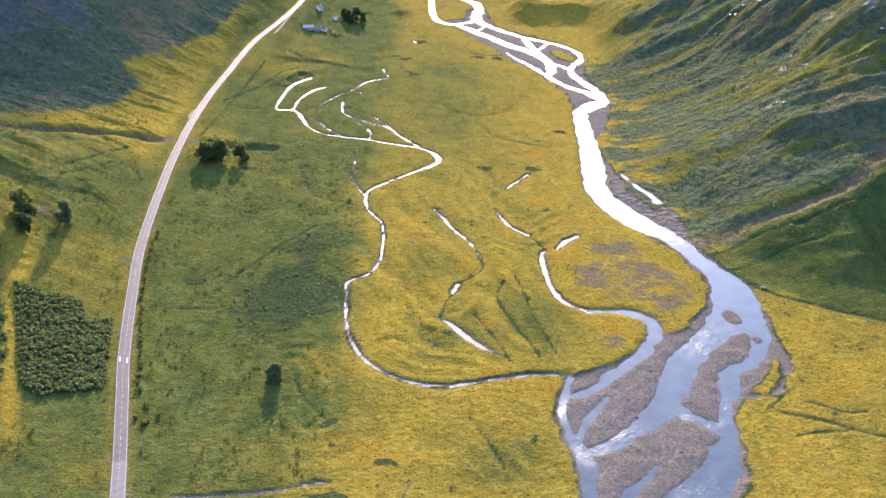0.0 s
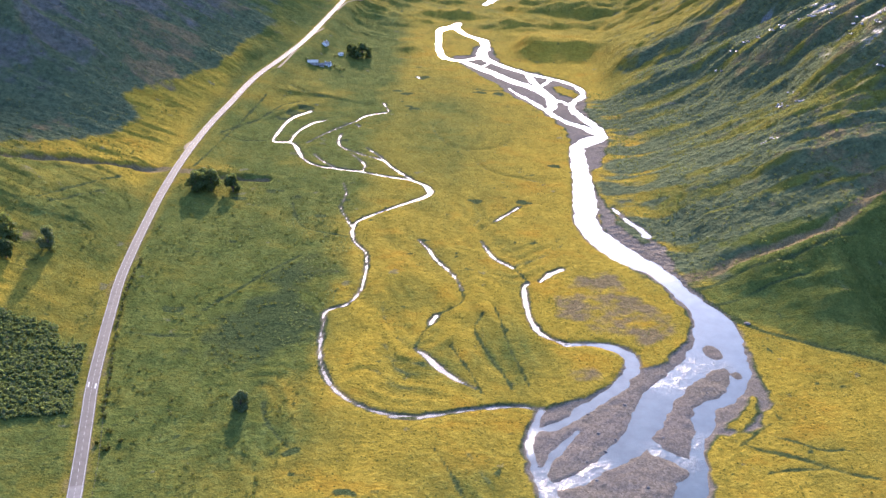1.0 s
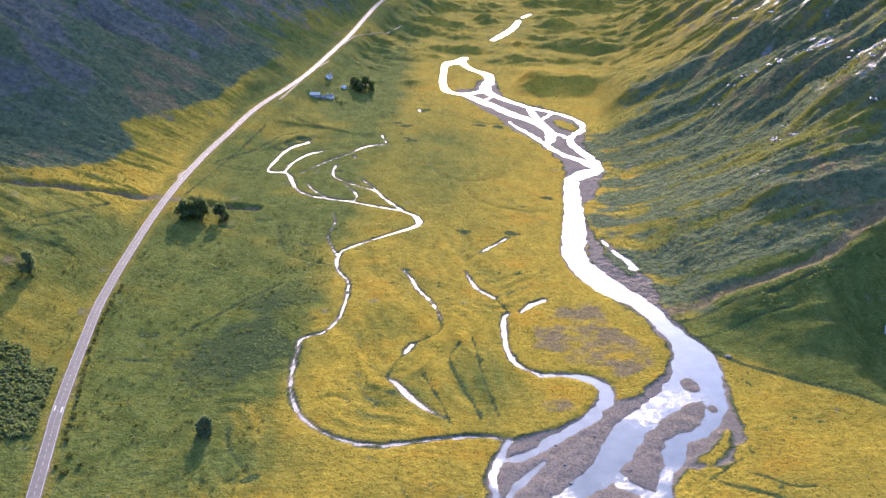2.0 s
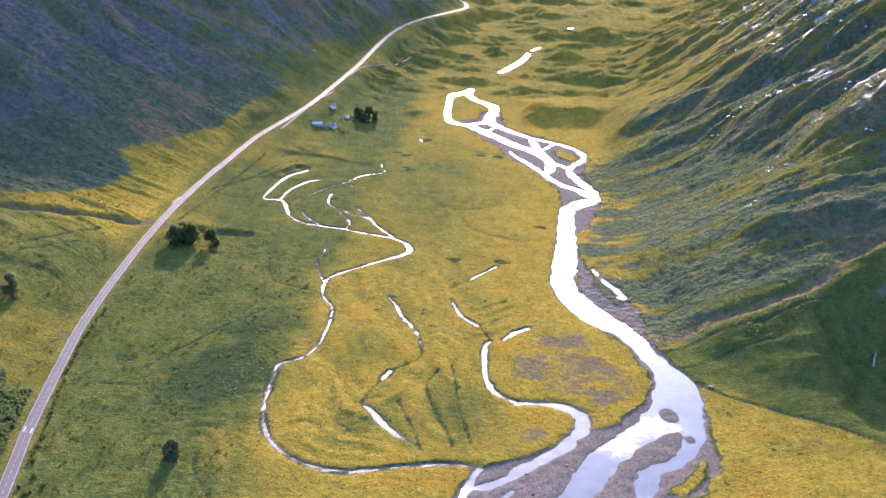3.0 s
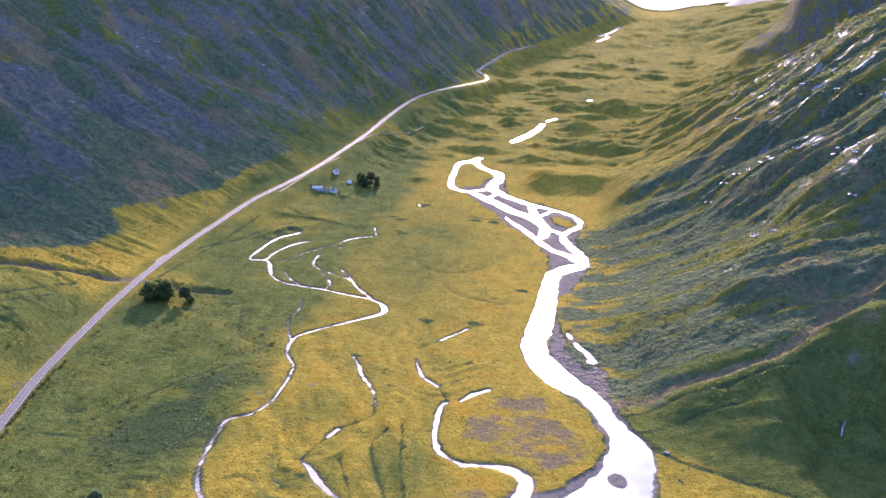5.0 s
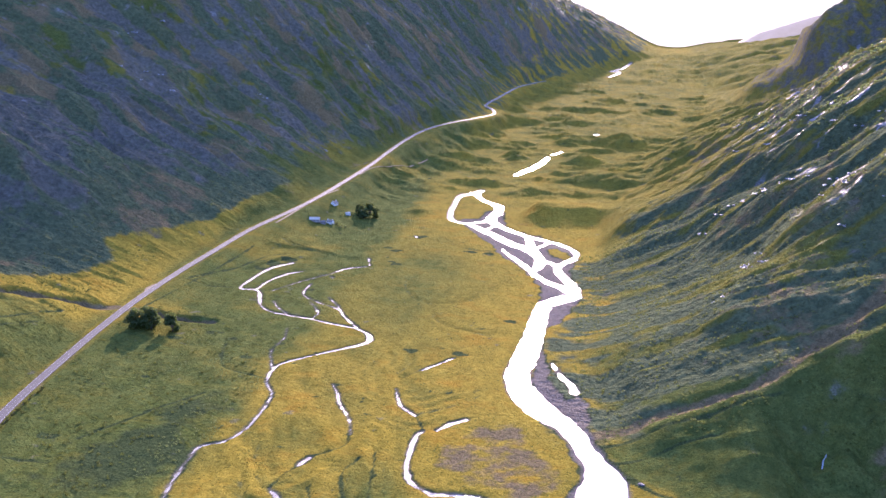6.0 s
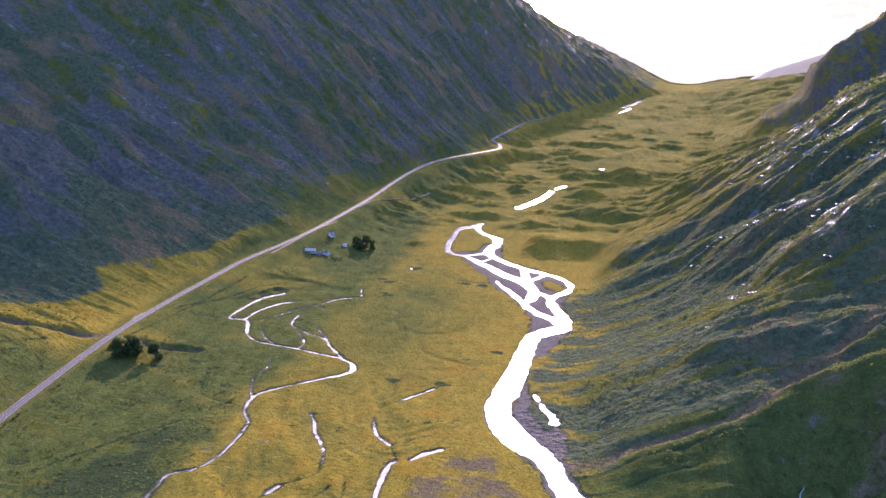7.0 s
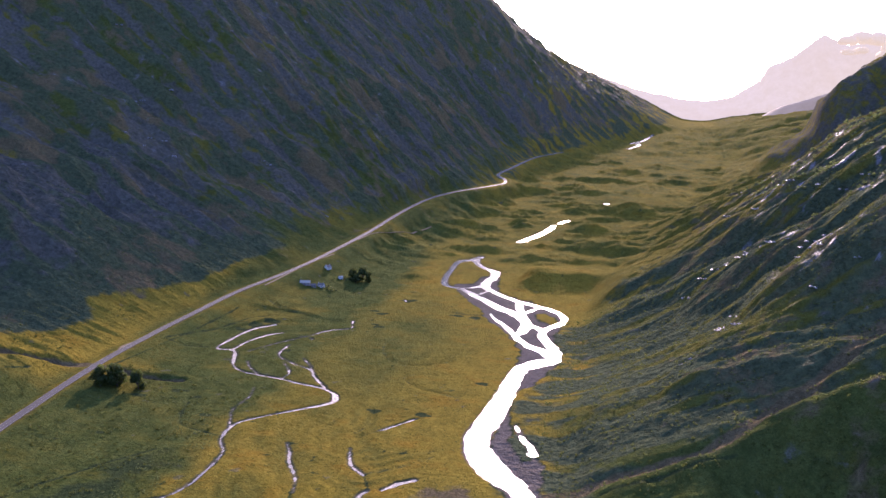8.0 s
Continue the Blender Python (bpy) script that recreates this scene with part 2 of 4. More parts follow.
LEFT_FOOT = (-190, -160, -171, -166, -128, -98, -80, -44, 2, 14, 152, 380, 501)
LEFT_LOW = (0.22, 0.33, 0.26, 0.22, 0.29, 0.31, 0.23, 0.35, 0.52, 0.47, 0.8, 0.5, 0.36)
LEFT_HIGH = (0.5, 0.51, 0.15, 0.6, 0.41, 0.47, 0.6, 0.86, 0.89, 0.96, 1.2, 0.55, 0.36)


def floor_z(y):
    return np.interp(y, FLOOR_Y, FLOOR_Z)


def hill_heights(x, y):
    d, a, b = x - np.interp(y, RIGHT_Y, RIGHT_FOOT), np.interp(y, RIGHT_Y, RIGHT_LOW), np.interp(y, RIGHT_Y, RIGHT_HIGH)
    right = a * soft(d, 12.0) + (b - a) * soft(d - 90.0, 30.0)
    d, a, b = np.interp(y, LEFT_Y, LEFT_FOOT) - x, np.interp(y, LEFT_Y, LEFT_LOW), np.interp(y, LEFT_Y, LEFT_HIGH)
    left = a * soft(d, 18.0) + (b - a) * soft(d - 90.0, 30.0)
    return right, left


def glide(points, parts=6):
    """A smooth line through points (x, y, width)."""
    p = np.array(points, float)
    if len(p) < 3:
        return p
    q = np.vstack([2 * p[0] - p[1], p, 2 * p[-1] - p[-2]])
    rows = []
    for k in range(len(p) - 1):
        a, b, c, d = q[k:k + 4]
        for s in np.linspace(0, 1, parts, endpoint=False):
            rows.append(0.5 * (2 * b + (c - a) * s + (2 * a - 5 * b + 4 * c - d) * s * s + (3 * b - a - 3 * c + d) * s ** 3))
    rows.append(p[-1])
    out = np.array(rows)
    out[:, 2] = np.clip(out[:, 2], p[:, 2].min(), p[:, 2].max())
    return out


def stroke_distance(x, y, line, reach):
    """Signed distance to the edge of a line with widths; reach beyond it where it is far."""
    out = np.full(x.shape, float(reach))
    pad = reach + line[:, 2].max()
    near = (x > line[:, 0].min() - pad) & (x < line[:, 0].max() + pad) & (y > line[:, 1].min() - pad) & (y < line[:, 1].max() + pad)
    if not near.any():
        return out
    px, py = x[near], y[near]
    best = np.full(px.shape, float(reach))
    for (ax, ay, aw), (bx, by, bw) in zip(line[:-1], line[1:]):
        pick = (np.abs(px - (ax + bx) / 2) < pad + abs(bx - ax)) & (np.abs(py - (ay + by) / 2) < pad + abs(by - ay))
        qx, qy = px[pick], py[pick]
        vx, vy = bx - ax, by - ay
        s = np.clip(((qx - ax) * vx + (qy - ay) * vy) / (vx * vx + vy * vy + 1e-9), 0, 1)
        d = np.hypot(qx - ax - s * vx, qy - ay - s * vy) - (aw + s * (bw - aw)) / 2
        best[pick] = np.minimum(best[pick], d)
    out[near] = best
    return out


def strokes_distance(x, y, lines, reach):
    out = np.full(x.shape, float(reach))
    for line in lines:
        out = np.minimum(out, stroke_distance(x, y, line, reach))
    return out


def area_distance(x, y, corners, reach):
    """Signed distance to a closed outline, inside negative."""
    c = np.array(corners, float)
    out = np.full(x.shape, float(reach))
    near = (x > c[:, 0].min() - reach) & (x < c[:, 0].max() + reach) & (y > c[:, 1].min() - reach) & (y < c[:, 1].max() + reach)
    px, py = x[near], y[near]
    inside, best = np.zeros(px.shape, bool), np.full(px.shape, float(reach))
    for (ax, ay), (bx, by) in zip(c, np.roll(c, -1, 0)):
        if ay != by:
            inside ^= ((ay > py) != (by > py)) & (px < (bx - ax) * (py - ay) / (by - ay) + ax)
        vx, vy = bx - ax, by - ay
        s = np.clip(((px - ax) * vx + (py - ay) * vy) / (vx * vx + vy * vy + 1e-9), 0, 1)
        best = np.minimum(best, np.hypot(px - ax - s * vx, py - ay - s * vy))
    out[near] = np.where(inside, -best, best)
    return out


# The braided river, each channel as x, y, width.
RIVER_LINES = [glide(p) for p in (
    [(164, 893, 14), (150, 878, 19), (137, 858, 14), (134, 818, 16), (133, 781, 17), (129, 715, 20), (126, 680, 20), (128, 659, 20), (135, 638, 24), (150, 610, 22), (165, 592, 17),
     (174, 566, 13), (181, 547, 14), (186, 529, 22), (186, 508, 28), (181, 488, 27), (163, 468, 17), (148, 449, 15), (137, 432, 16), (125, 405, 15), (116, 390, 13), (103, 376, 9), (87, 362, 7), (74, 356, 5)],
    [(188, 488, 16), (188, 469, 14), (187, 460, 10), (177, 439, 7), (162, 428, 9), (158, 417, 12), (155, 407, 8), (151, 397, 5), (148, 385, 6), (147, 374, 7), (141, 361, 13), (134, 344, 17), (124, 332, 20),
     (116, 321, 24), (106, 304, 28), (95, 280, 30), (80, 240, 30), (70, 180, 28)],
    [(75, 418, 4), (71, 403, 3.5), (68, 391, 4), (68, 379, 4), (70, 368, 4), (73, 358, 9), (75, 346, 8), (73, 330, 7), (73, 316, 8), (76, 300, 9), (84, 270, 14)],
    [(126, 399, 7), (129, 390, 8), (135, 384, 8), (141, 379, 8), (145, 376, 8)],
    [(92, 401, 2), (84, 389, 3), (77, 377, 3.5), (73, 368, 4)],
    [(107, 348, 2), (100, 339, 3.5), (92, 331, 3.5), (85, 322, 4)],
    [(94, 488, 2.5), (107, 489, 2.5), (117, 488, 5), (126, 483, 7), (130, 472, 8), (125, 457, 7), (116, 441, 7), (103, 427, 7), (93, 416, 7), (83, 406, 5), (73, 402, 4)],
    [(18, 1401, 10), (9, 1375, 13), (-1, 1365, 13), (-8, 1344, 8), (-7, 1297, 7), (-5, 1246, 7), (1, 1209, 8), (12, 1193, 8), (30, 1181, 9), (47, 1154, 11), (65, 1128, 12), (83, 1098, 13), (101, 1078, 13), (115, 1055, 13), (124, 1027, 12),
     (124, 999, 11), (118, 975, 7)],
    [(18, 1401, 9), (16, 1369, 9), (28, 1334, 8), (42, 1315, 9), (54, 1297, 14), (55, 1260, 12), (51, 1227, 14), (56, 1200, 12), (71, 1175, 9), (87, 1154, 9), (102, 1137, 9), (116, 1125, 8), (132, 1114, 7), (145, 1101, 6.5), (156, 1084, 6.5),
     (162, 1063, 6.5), (160, 1040, 7), (151, 1021, 8), (144, 998, 7), (147, 972, 9), (154, 951, 10), (161, 930, 10), (164, 909, 11), (164, 893, 11)],
    [(54, 1221, 9), (44, 1204, 8), (32, 1194, 6), (20, 1188, 4)],
    [(104, 1134, 6), (108, 1104, 8), (114, 1078, 8), (118, 1050, 8)],
    [(130, 1109, 5), (122, 1090, 6), (115, 1073, 6)],
    [(124, 1022, 10), (134, 1017, 8), (142, 1005, 6)],
    [(80, 1063, 2), (89, 1039, 3), (102, 1013, 5), (112, 989, 6), (120, 969, 7), (129, 947, 7), (140, 933, 8), (151, 922, 9), (159, 904, 9)],
    [(47, 1154, 3), (56, 1171, 3), (61, 1185, 2.5)],
    [(150, 707, 2), (157, 684, 4), (165, 666, 5), (168, 653, 6)],
)]
for k, line in enumerate(RIVER_LINES):
    line[:, 2] *= 0.94 if 7 <= k <= 14 else 1.0 - 0.1 * step(540, 600, line[:, 1])
# Pools and reaches of the river further up the glen.
UPPER_LINES = [glide(p) for p in (
    [(58, 1545, 9), (75, 1590, 12), (92, 1646, 11), (101, 1702, 8)],
    [(108, 1730, 6), (122, 1760, 6)],
    [(171, 1948, 9), (187, 1971, 9)],
    [(222, 3030, 9), (252, 3115, 10), (257, 3155, 10), (230, 3162, 9), (268, 3240, 9), (289, 3330, 10), (302, 3400, 10)],
)]
# The winding brook on the meadow, with its head branches.
BROOK_LINES = [glide(p) for p in (
    [(75, 419, 3), (61, 421, 3), (43, 417, 3), (28, 412, 3.5), (13, 408, 3), (-4, 409, 3.5), (-19, 416, 3.2), (-30, 426, 3.4), (-38, 439, 3.4), (-44, 457, 3.2), (-47, 475, 3), (-49, 501, 3), (-49, 516, 3),
     (-38, 526, 3), (-32, 543, 3), (-31, 563, 3), (-32, 589, 3), (-35, 605, 3), (-44, 621, 3), (-48, 640, 3)],
    [(-48, 640, 3), (-46, 658, 3), (-32, 677, 3.2), (-13, 698, 4), (2, 715, 6), (5, 726, 7), (0, 740, 5), (-14, 752, 4), (-36, 759, 4), (-55, 767, 4), (-80, 773, 3.5), (-95, 779, 3.5), (-109, 795, 3.5),
     (-120, 825, 5), (-128, 837, 5), (-143, 838, 4), (-143, 872, 4.5), (-141, 899, 4.5), (-136, 918, 5), (-124, 938, 6)],
    [(-128, 840, 3.5), (-126, 869, 4), (-117, 898, 5), (-105, 912, 3)],
    [(-85, 870, 2.5), (-84, 844, 3.5), (-78, 829, 3), (-59, 812, 3), (-40, 799, 3), (-30, 781, 3.5), (-17, 761, 3.5), (-10, 751, 3.5)],
    [(-57, 831, 2.2), (-43, 809, 2.5), (-33, 789, 2.5)],
    [(-69, 814, 2.5), (-54, 786, 3), (-54, 769, 3)],
    [(-101, 808, 2.2), (-91, 790, 2.5), (-78, 775, 2.5)],
    [(-113, 837, 1.8), (-102, 864, 2), (-91, 886, 2), (-77, 910, 2.4), (-67, 933, 4), (-48, 947, 3)],
    [(-66, 737, 1.8), (-61, 712, 2), (-62, 686, 2), (-54, 661, 2), (-49, 647, 2)],
    [(-2, 406, 2), (5, 405, 2), (13, 406, 2), (24, 411, 2)],
)]
for line in BROOK_LINES:
    line[:, 2] *= 0.85
# Old arms and standing pools on the meadow.
POOL_LINES = [glide(p) for p in (
    [(94, 488, 3.5), (81, 498, 4.5), (75, 515, 4.5), (73, 538, 4.5), (73, 558, 4), (76, 565, 3)],
    [(84, 568, 3), (91, 580, 5), (100, 589, 4)],
    [(1, 629, 1.8), (9, 612, 3), (15, 596, 3), (26, 575, 2.6), (31, 560, 2), (33, 551, 2)],
    [(18, 517, 2.5), (16, 510, 3), (14, 504, 2.5)],
    [(7, 475, 2), (14, 467, 4.5), (20, 457, 4.5), (28, 447, 4), (35, 441, 2.6), (41, 436, 1.8)],
    [(46, 630, 1.6), (50, 615, 2.6), (56, 600, 3), (67, 588, 2.6)],
    [(56, 668, 2), (66, 684, 2.5), (76, 700, 2)],
    [(-106, 319, 1.6), (-80, 322, 1.8), (-63, 325, 2.0), (-50, 330, 1.8), (-41, 331, 1.2)],
    [(-9, 320, 1.6), (-7, 327, 1.8), (-6, 334, 1.2)],
    [(-54, 980, 2.4), (-50, 965, 1.8), (-46, 952, 2.6)],
    [(-25, 1097, 2.4), (-23, 1092, 2.8), (-21, 1087, 2.2)],
    [(-74, 902, 2), (-72, 898, 2.4), (-70, 895, 1.8)],
)]
# Dry meander scars.
SWALES = [glide(p) for p in (
    [(-20, 546, 4), (-13, 509, 4), (-3, 485, 4), (7, 475, 4)], [(36, 549, 4), (28, 525, 4), (16, 493, 4), (6, 476, 4)], [(46, 519, 3), (46, 491, 3), (51, 466, 3), (59, 451, 3)],
    [(113, 644, 4), (90, 609, 4), (71, 593, 4), (66, 584, 4)], [(75, 698, 5), (56, 667, 5), (45, 650, 5), (47, 628, 4)], [(-2, 929, 5), (6, 875, 5), (32, 836, 5), (70, 856, 4), (103, 940, 4)],
    [(32, 836, 4), (51, 785, 4), (83, 763, 4), (111, 755, 4)], [(38, 717, 4), (46, 683, 4), (38, 649, 4)], [(-24, 522, 4), (-9, 475, 4), (1, 451, 4), (23, 447, 4)],
    [(-35, 438, 3), (-17, 450, 3), (7, 429, 3)], [(28, 404, 2), (40, 372, 2), (54, 343, 2)], [(-70, 425, 3), (-61, 386, 3), (-51, 368, 3)],
    [(-16, 472, 5), (-4, 463, 6), (11, 457, 5), (18, 452, 4)], [(-12, 439, 5), (1, 434, 6), (18, 431, 6), (34, 424, 5)], [(-164, 1013, 6), (-137, 993, 6), (-100, 983, 5)],
)]
for line in SWALES:
    s = np.linspace(0, 1, len(line))
    line[:, 2] = line[:, 2] * 0.75 - 8.0 * (1 - np.sin(np.pi * s) ** 0.35)
GULLIES = [glide(p) for p in (
    [(-420, 520, 5), (-312, 612, 5), (-301, 635, 5), (-277, 671, 5), (-246, 699, 5), (-209, 728, 4)],
    [(-194, 726, 4), (-167, 733, 5), (-131, 736, 3)],
)]
# Old dykes, ditches and vehicle tracks.
DITCHES = [glide(p) for p in (
    [(-255, 596, 1.6), (-246, 628, 1.6), (-230, 680, 1.6)], [(-228, 645, 1.4), (-247, 595, 1.4)], [(-122, 509, 1.6), (-96, 563, 1.6), (-78, 593, 1.6)], [(-157, 475, 1.5), (-122, 477, 1.5)], [(-170, 885, 2), (-154, 945, 2), (-134, 970, 2)],
    [(-188, 830, 2.4), (-161, 915, 2.4), (-150, 930, 2)], [(-189, 738, 1.5), (-181, 852, 1.5), (-173, 960, 1.5)], [(-190, 825, 1.6), (-170, 828, 1.6), (-150, 836, 1.6)],
    [(-100, 690, 1.6), (-92, 660, 1.6), (-80, 640, 1.6), (-50, 628, 1.6)], [(84, 1053, 3), (60, 1045, 3), (40, 1050, 3)], [(53, 533, 0.9), (57, 509, 1), (61, 479, 1), (66, 458, 1), (70, 440, 0.8)], [(46, 521, 1.6), (41, 501, 1.8), (46, 481, 1.6), (51, 466, 1.8), (57, 450, 1.4), (61, 436, 1.2)],
    [(27, 480, 1.4), (33, 465, 1.6), (40, 447, 1.4), (45, 431, 1.2)], [(172, 396, 1), (179, 391, 2), (189, 388, 3), (201, 383, 3.4), (213, 377, 3), (222, 374, 2.4), (250, 366, 1.6)], [(179, 373, 1), (190, 376, 1.8), (205, 377, 1.2)],
    [(187, 404, 1), (199, 399, 1.6), (211, 393, 1.6), (220, 394, 1)], [(170, 393, 1), (181, 404, 1.2), (191, 414, 1.2)], [(21, 382, 1), (31, 359, 1.2), (39, 335, 1)], [(-67, 415, 1.2), (-61, 395, 1.4), (-46, 375, 1)],
    [(188, 548, 4), (200, 529, 5), (214, 513, 4), (239, 495, 3.4), (268, 477, 2.6), (300, 452, 2), (330, 425, 1.4)], [(186, 566, 3), (215, 576, 3), (250, 578, 2.6), (292, 590, 2)], [(194, 545, 2.6), (225, 556, 2.4), (258, 560, 2)],
    [(31, 555, 1.2), (34, 540, 1.4), (27, 526, 1.4), (18, 517, 1.2)], [(14, 503, 1.2), (10, 490, 1.4), (7, 475, 1.2)], [(67, 588, 1.2), (72, 576, 1.4), (76, 566, 1.2)],
)]
# Spurs: crest line from the glen outwards, rise, breadth of the face and of the back.
SPURS = [(np.array(line, float), rise, face, back) for line, rise, face, back in (
    ([(95, 1232), (130, 1236), (170, 1240), (200, 1236)], 18, 34, 75),
    ([(205, 1128), (260, 1100), (310, 1075), (345, 1060), (385, 1030), (470, 990)], 22, 36, 110),
    ([(185, 1015), (232, 1018), (264, 1002), (330, 985)], 6, 18, 40),
    ([(322, 828), (360, 812), (395, 800), (470, 780)], 20, 38, 80),
    ([(285, 930), (340, 915), (400, 890), (470, 870)], 10, 28, 60),
    ([(260, 700), (330, 690), (420, 660)], 9, 26, 60),
    ([(80, 1405), (100, 1412), (122, 1420)], 9, 18, 45),
    ([(5, 1450), (25, 1465)], 8, 18, 40),
    ([(-52, 1232), (-20, 1240)], 8, 18, 45),
    ([(150, 1500), (200, 1490), (250, 1480)], 9, 22, 55),
    ([(30, 1660), (110, 1690), (190, 1670)], 9, 22, 60),
    ([(110, 1820), (180, 1850), (260, 1840)], 11, 26, 70),
    ([(0, 2060), (90, 2100), (180, 2080)], 12, 30, 80),
    ([(-165, 990), (-135, 994), (-114, 989), (-80, 980)], 2.0, 4, 40),
    ([(-160, 900), (-147, 925), (-138, 943), (-115, 965)], 1.8, 5, 25),
)]
# Great spurs further up: crest heights along x, place, breadth of the shaded and the sunlit side.
CRAGS = (
    ((440, 500, 545, 580, 612, 626, 636, 650, 700, 740, 790, 900, 1200), (60, 106, 140, 168, 196, 222, 250, 278, 300, 342, 380, 420, 430), 2320, 210, 330),
)
SCREE = glide([(420, 700, 10), (313, 623, 8), (283, 604, 8), (245, 596, 7), (207, 591, 7), (176, 580, 8)])
GRAVEL_AREAS = (
    [(129, 460), (135, 464), (148, 471), (162, 488), (172, 512), (174, 526), (169, 549), (162, 572), (148, 598), (174, 602), (181, 574), (195, 534), (200, 503), (197, 467), (198, 444), (196, 433), (185, 411),
     (174, 403), (160, 405), (151, 385), (150, 372), (150, 359), (145, 343), (138, 324), (130, 300), (100, 200), (60, 200), (71, 322), (69, 348), (66, 362), (64, 382), (66, 396), (72, 411), (76, 417), (94, 428), (120, 450)],
    [(140, 771), (142, 727), (148, 695), (162, 656), (177, 634), (177, 597), (179, 574), (164, 603), (146, 636), (137, 667), (139, 712)],
    [(13, 1200), (58, 1290), (75, 1171), (120, 1130), (152, 1085), (164, 1035), (155, 983), (164, 925), (168, 877), (152, 808), (142, 792), (137, 846), (131, 870), (132, 905), (123, 942), (102, 997), (83, 1025), (70, 1071), (39, 1134)],
)
ISLANDS = ([(147, 682), (151, 700), (157, 690), (165, 672), (170, 644), (162, 634), (153, 656)], [(165, 407), (174, 421), (189, 439), (190, 430), (181, 412), (175, 407)], [(128, 1072), (140, 1080), (153, 1062), (158, 1042), (150, 1028), (137, 1040)], [(-2, 1235), (-4, 1320), (6, 1380), (22, 1345), (42, 1270), (36, 1215), (14, 1208)])
BAR = [(87, 544), (106, 578), (131, 593), (140, 580), (144, 559), (156, 548), (168, 526), (164, 498), (139, 483), (125, 496), (109, 502), (87, 518)]
FIELD = [(-186, 581), (-165, 670), (-126, 660), (-80, 611), (-53, 577), (-53, 499), (-51, 449), (-86, 440), (-111, 423), (-146, 468), (-171, 520)]
# Low shingle banks that show in mid-stream: x, y and half sizes.
SHOALS = ((178, 487, 6.5, 14), (186, 461, 4.5, 7))
# Dark patches of rush and moss: x, y, reach.
SPOTS = ((-18, 1092, 7), (-35, 1019, 5), (-43, 1027, 4), (-19, 963, 6), (-28, 970, 5), (41, 708, 4), (49, 1034, 6), (68, 1033, 6), (-91, 885, 5), (-80, 850, 4), (111, 798, 5), (79, 709, 4), (-46, 373, 4), (-139, 507, 4),
         (-137, 925, 7), (-128, 945, 5), (-150, 905, 5), (-100, 700, 4), (-118, 712, 5), (-75, 664, 4), (-140, 690, 4), (-60, 700, 3), (-128, 610, 3), (-40, 320, 5), (-15, 345, 4))
APRON = [(182, 566), (207, 583), (245, 588), (313, 612), (420, 660), (470, 560), (400, 400), (330, 425), (268, 470), (239, 492), (214, 511), (198, 530)]
# A darker green stretch of the pasture.
DARK_PATCH = [(-120, 499), (-96, 561), (-66, 593), (-52, 536), (-49, 461), (-79, 447), (-110, 464)]
FERN_BANK = [(-500, 1193), (-500, 690), (-315, 669), (-280, 727), (-258, 819), (-284, 853), (-232, 985), (-222, 1095), (-205, 1193)]
WOOD = [(-230, 468), (-194, 471), (-188, 457), (-174, 460), (-159, 395), (-182, 385), (-188, 381), (-198, 389)]
# The road as x, y, height.
ROAD_POINTS = [(-95, 200, 0.5), (-115, 265, 0.3), (-129, 317, 0.2), (-135, 340, 0.3), (-149, 391, 1.0), (-157, 420, 1.5), (-167, 464, 2.5), (-175, 502, 3.5), (-182, 537, 4.5), (-188, 582, 6), (-193, 628, 7.5), (-198, 682, 9.5), (-202, 754, 12),
               (-203, 838, 14), (-199, 907, 17), (-193, 1001, 21), (-178, 1085, 25), (-166, 1160, 29), (-157, 1262, 34), (-146, 1383, 42), (-140, 1492, 50), (-133, 1600, 57), (-120, 1700, 63), (-95, 1790, 67), (-60, 1870, 70),
               (-36, 1940, 71), (-26, 1998, 71), (-34, 2060, 74), (-54, 2105, 78), (-52, 2160, 82), (-40, 2260, 87), (-18, 2500, 96), (15, 2640, 101), (45, 2740, 104)]
ROAD_LINE = glide([(x, y, 6.4) for x, y, z in ROAD_POINTS], 10)
ROAD_Z = glide([(x, z, 6.4) for x, y, z in ROAD_POINTS], 10)[:, 1]


def line_height(x, y, line, heights, reach):
    """Distance to a line's middle, and the line's height there."""
    dist, height = np.full(x.shape, float(reach)), np.zeros(x.shape)
    for k in range(len(line) - 1):
        (ax, ay), (bx, by) = line[k, :2], line[k + 1, :2]
        pick = (np.abs(x - (ax + bx) / 2) < reach + abs(bx - ax)) & (np.abs(y - (ay + by) / 2) < reach + abs(by - ay))
        qx, qy, vx, vy = x[pick], y[pick], bx - ax, by - ay
        s = np.clip(((qx - ax) * vx + (qy - ay) * vy) / (vx * vx + vy * vy), 0, 1)
        d = np.hypot(qx - ax - s * vx, qy - ay - s * vy)
        better = d < dist[pick]
        idx = np.nonzero(pick.ravel())[0][better.ravel()]
        dist.ravel()[idx] = d[better]
        height.ravel()[idx] = (heights[k] + s * (heights[k + 1] - heights[k]))[better]
    return dist, height


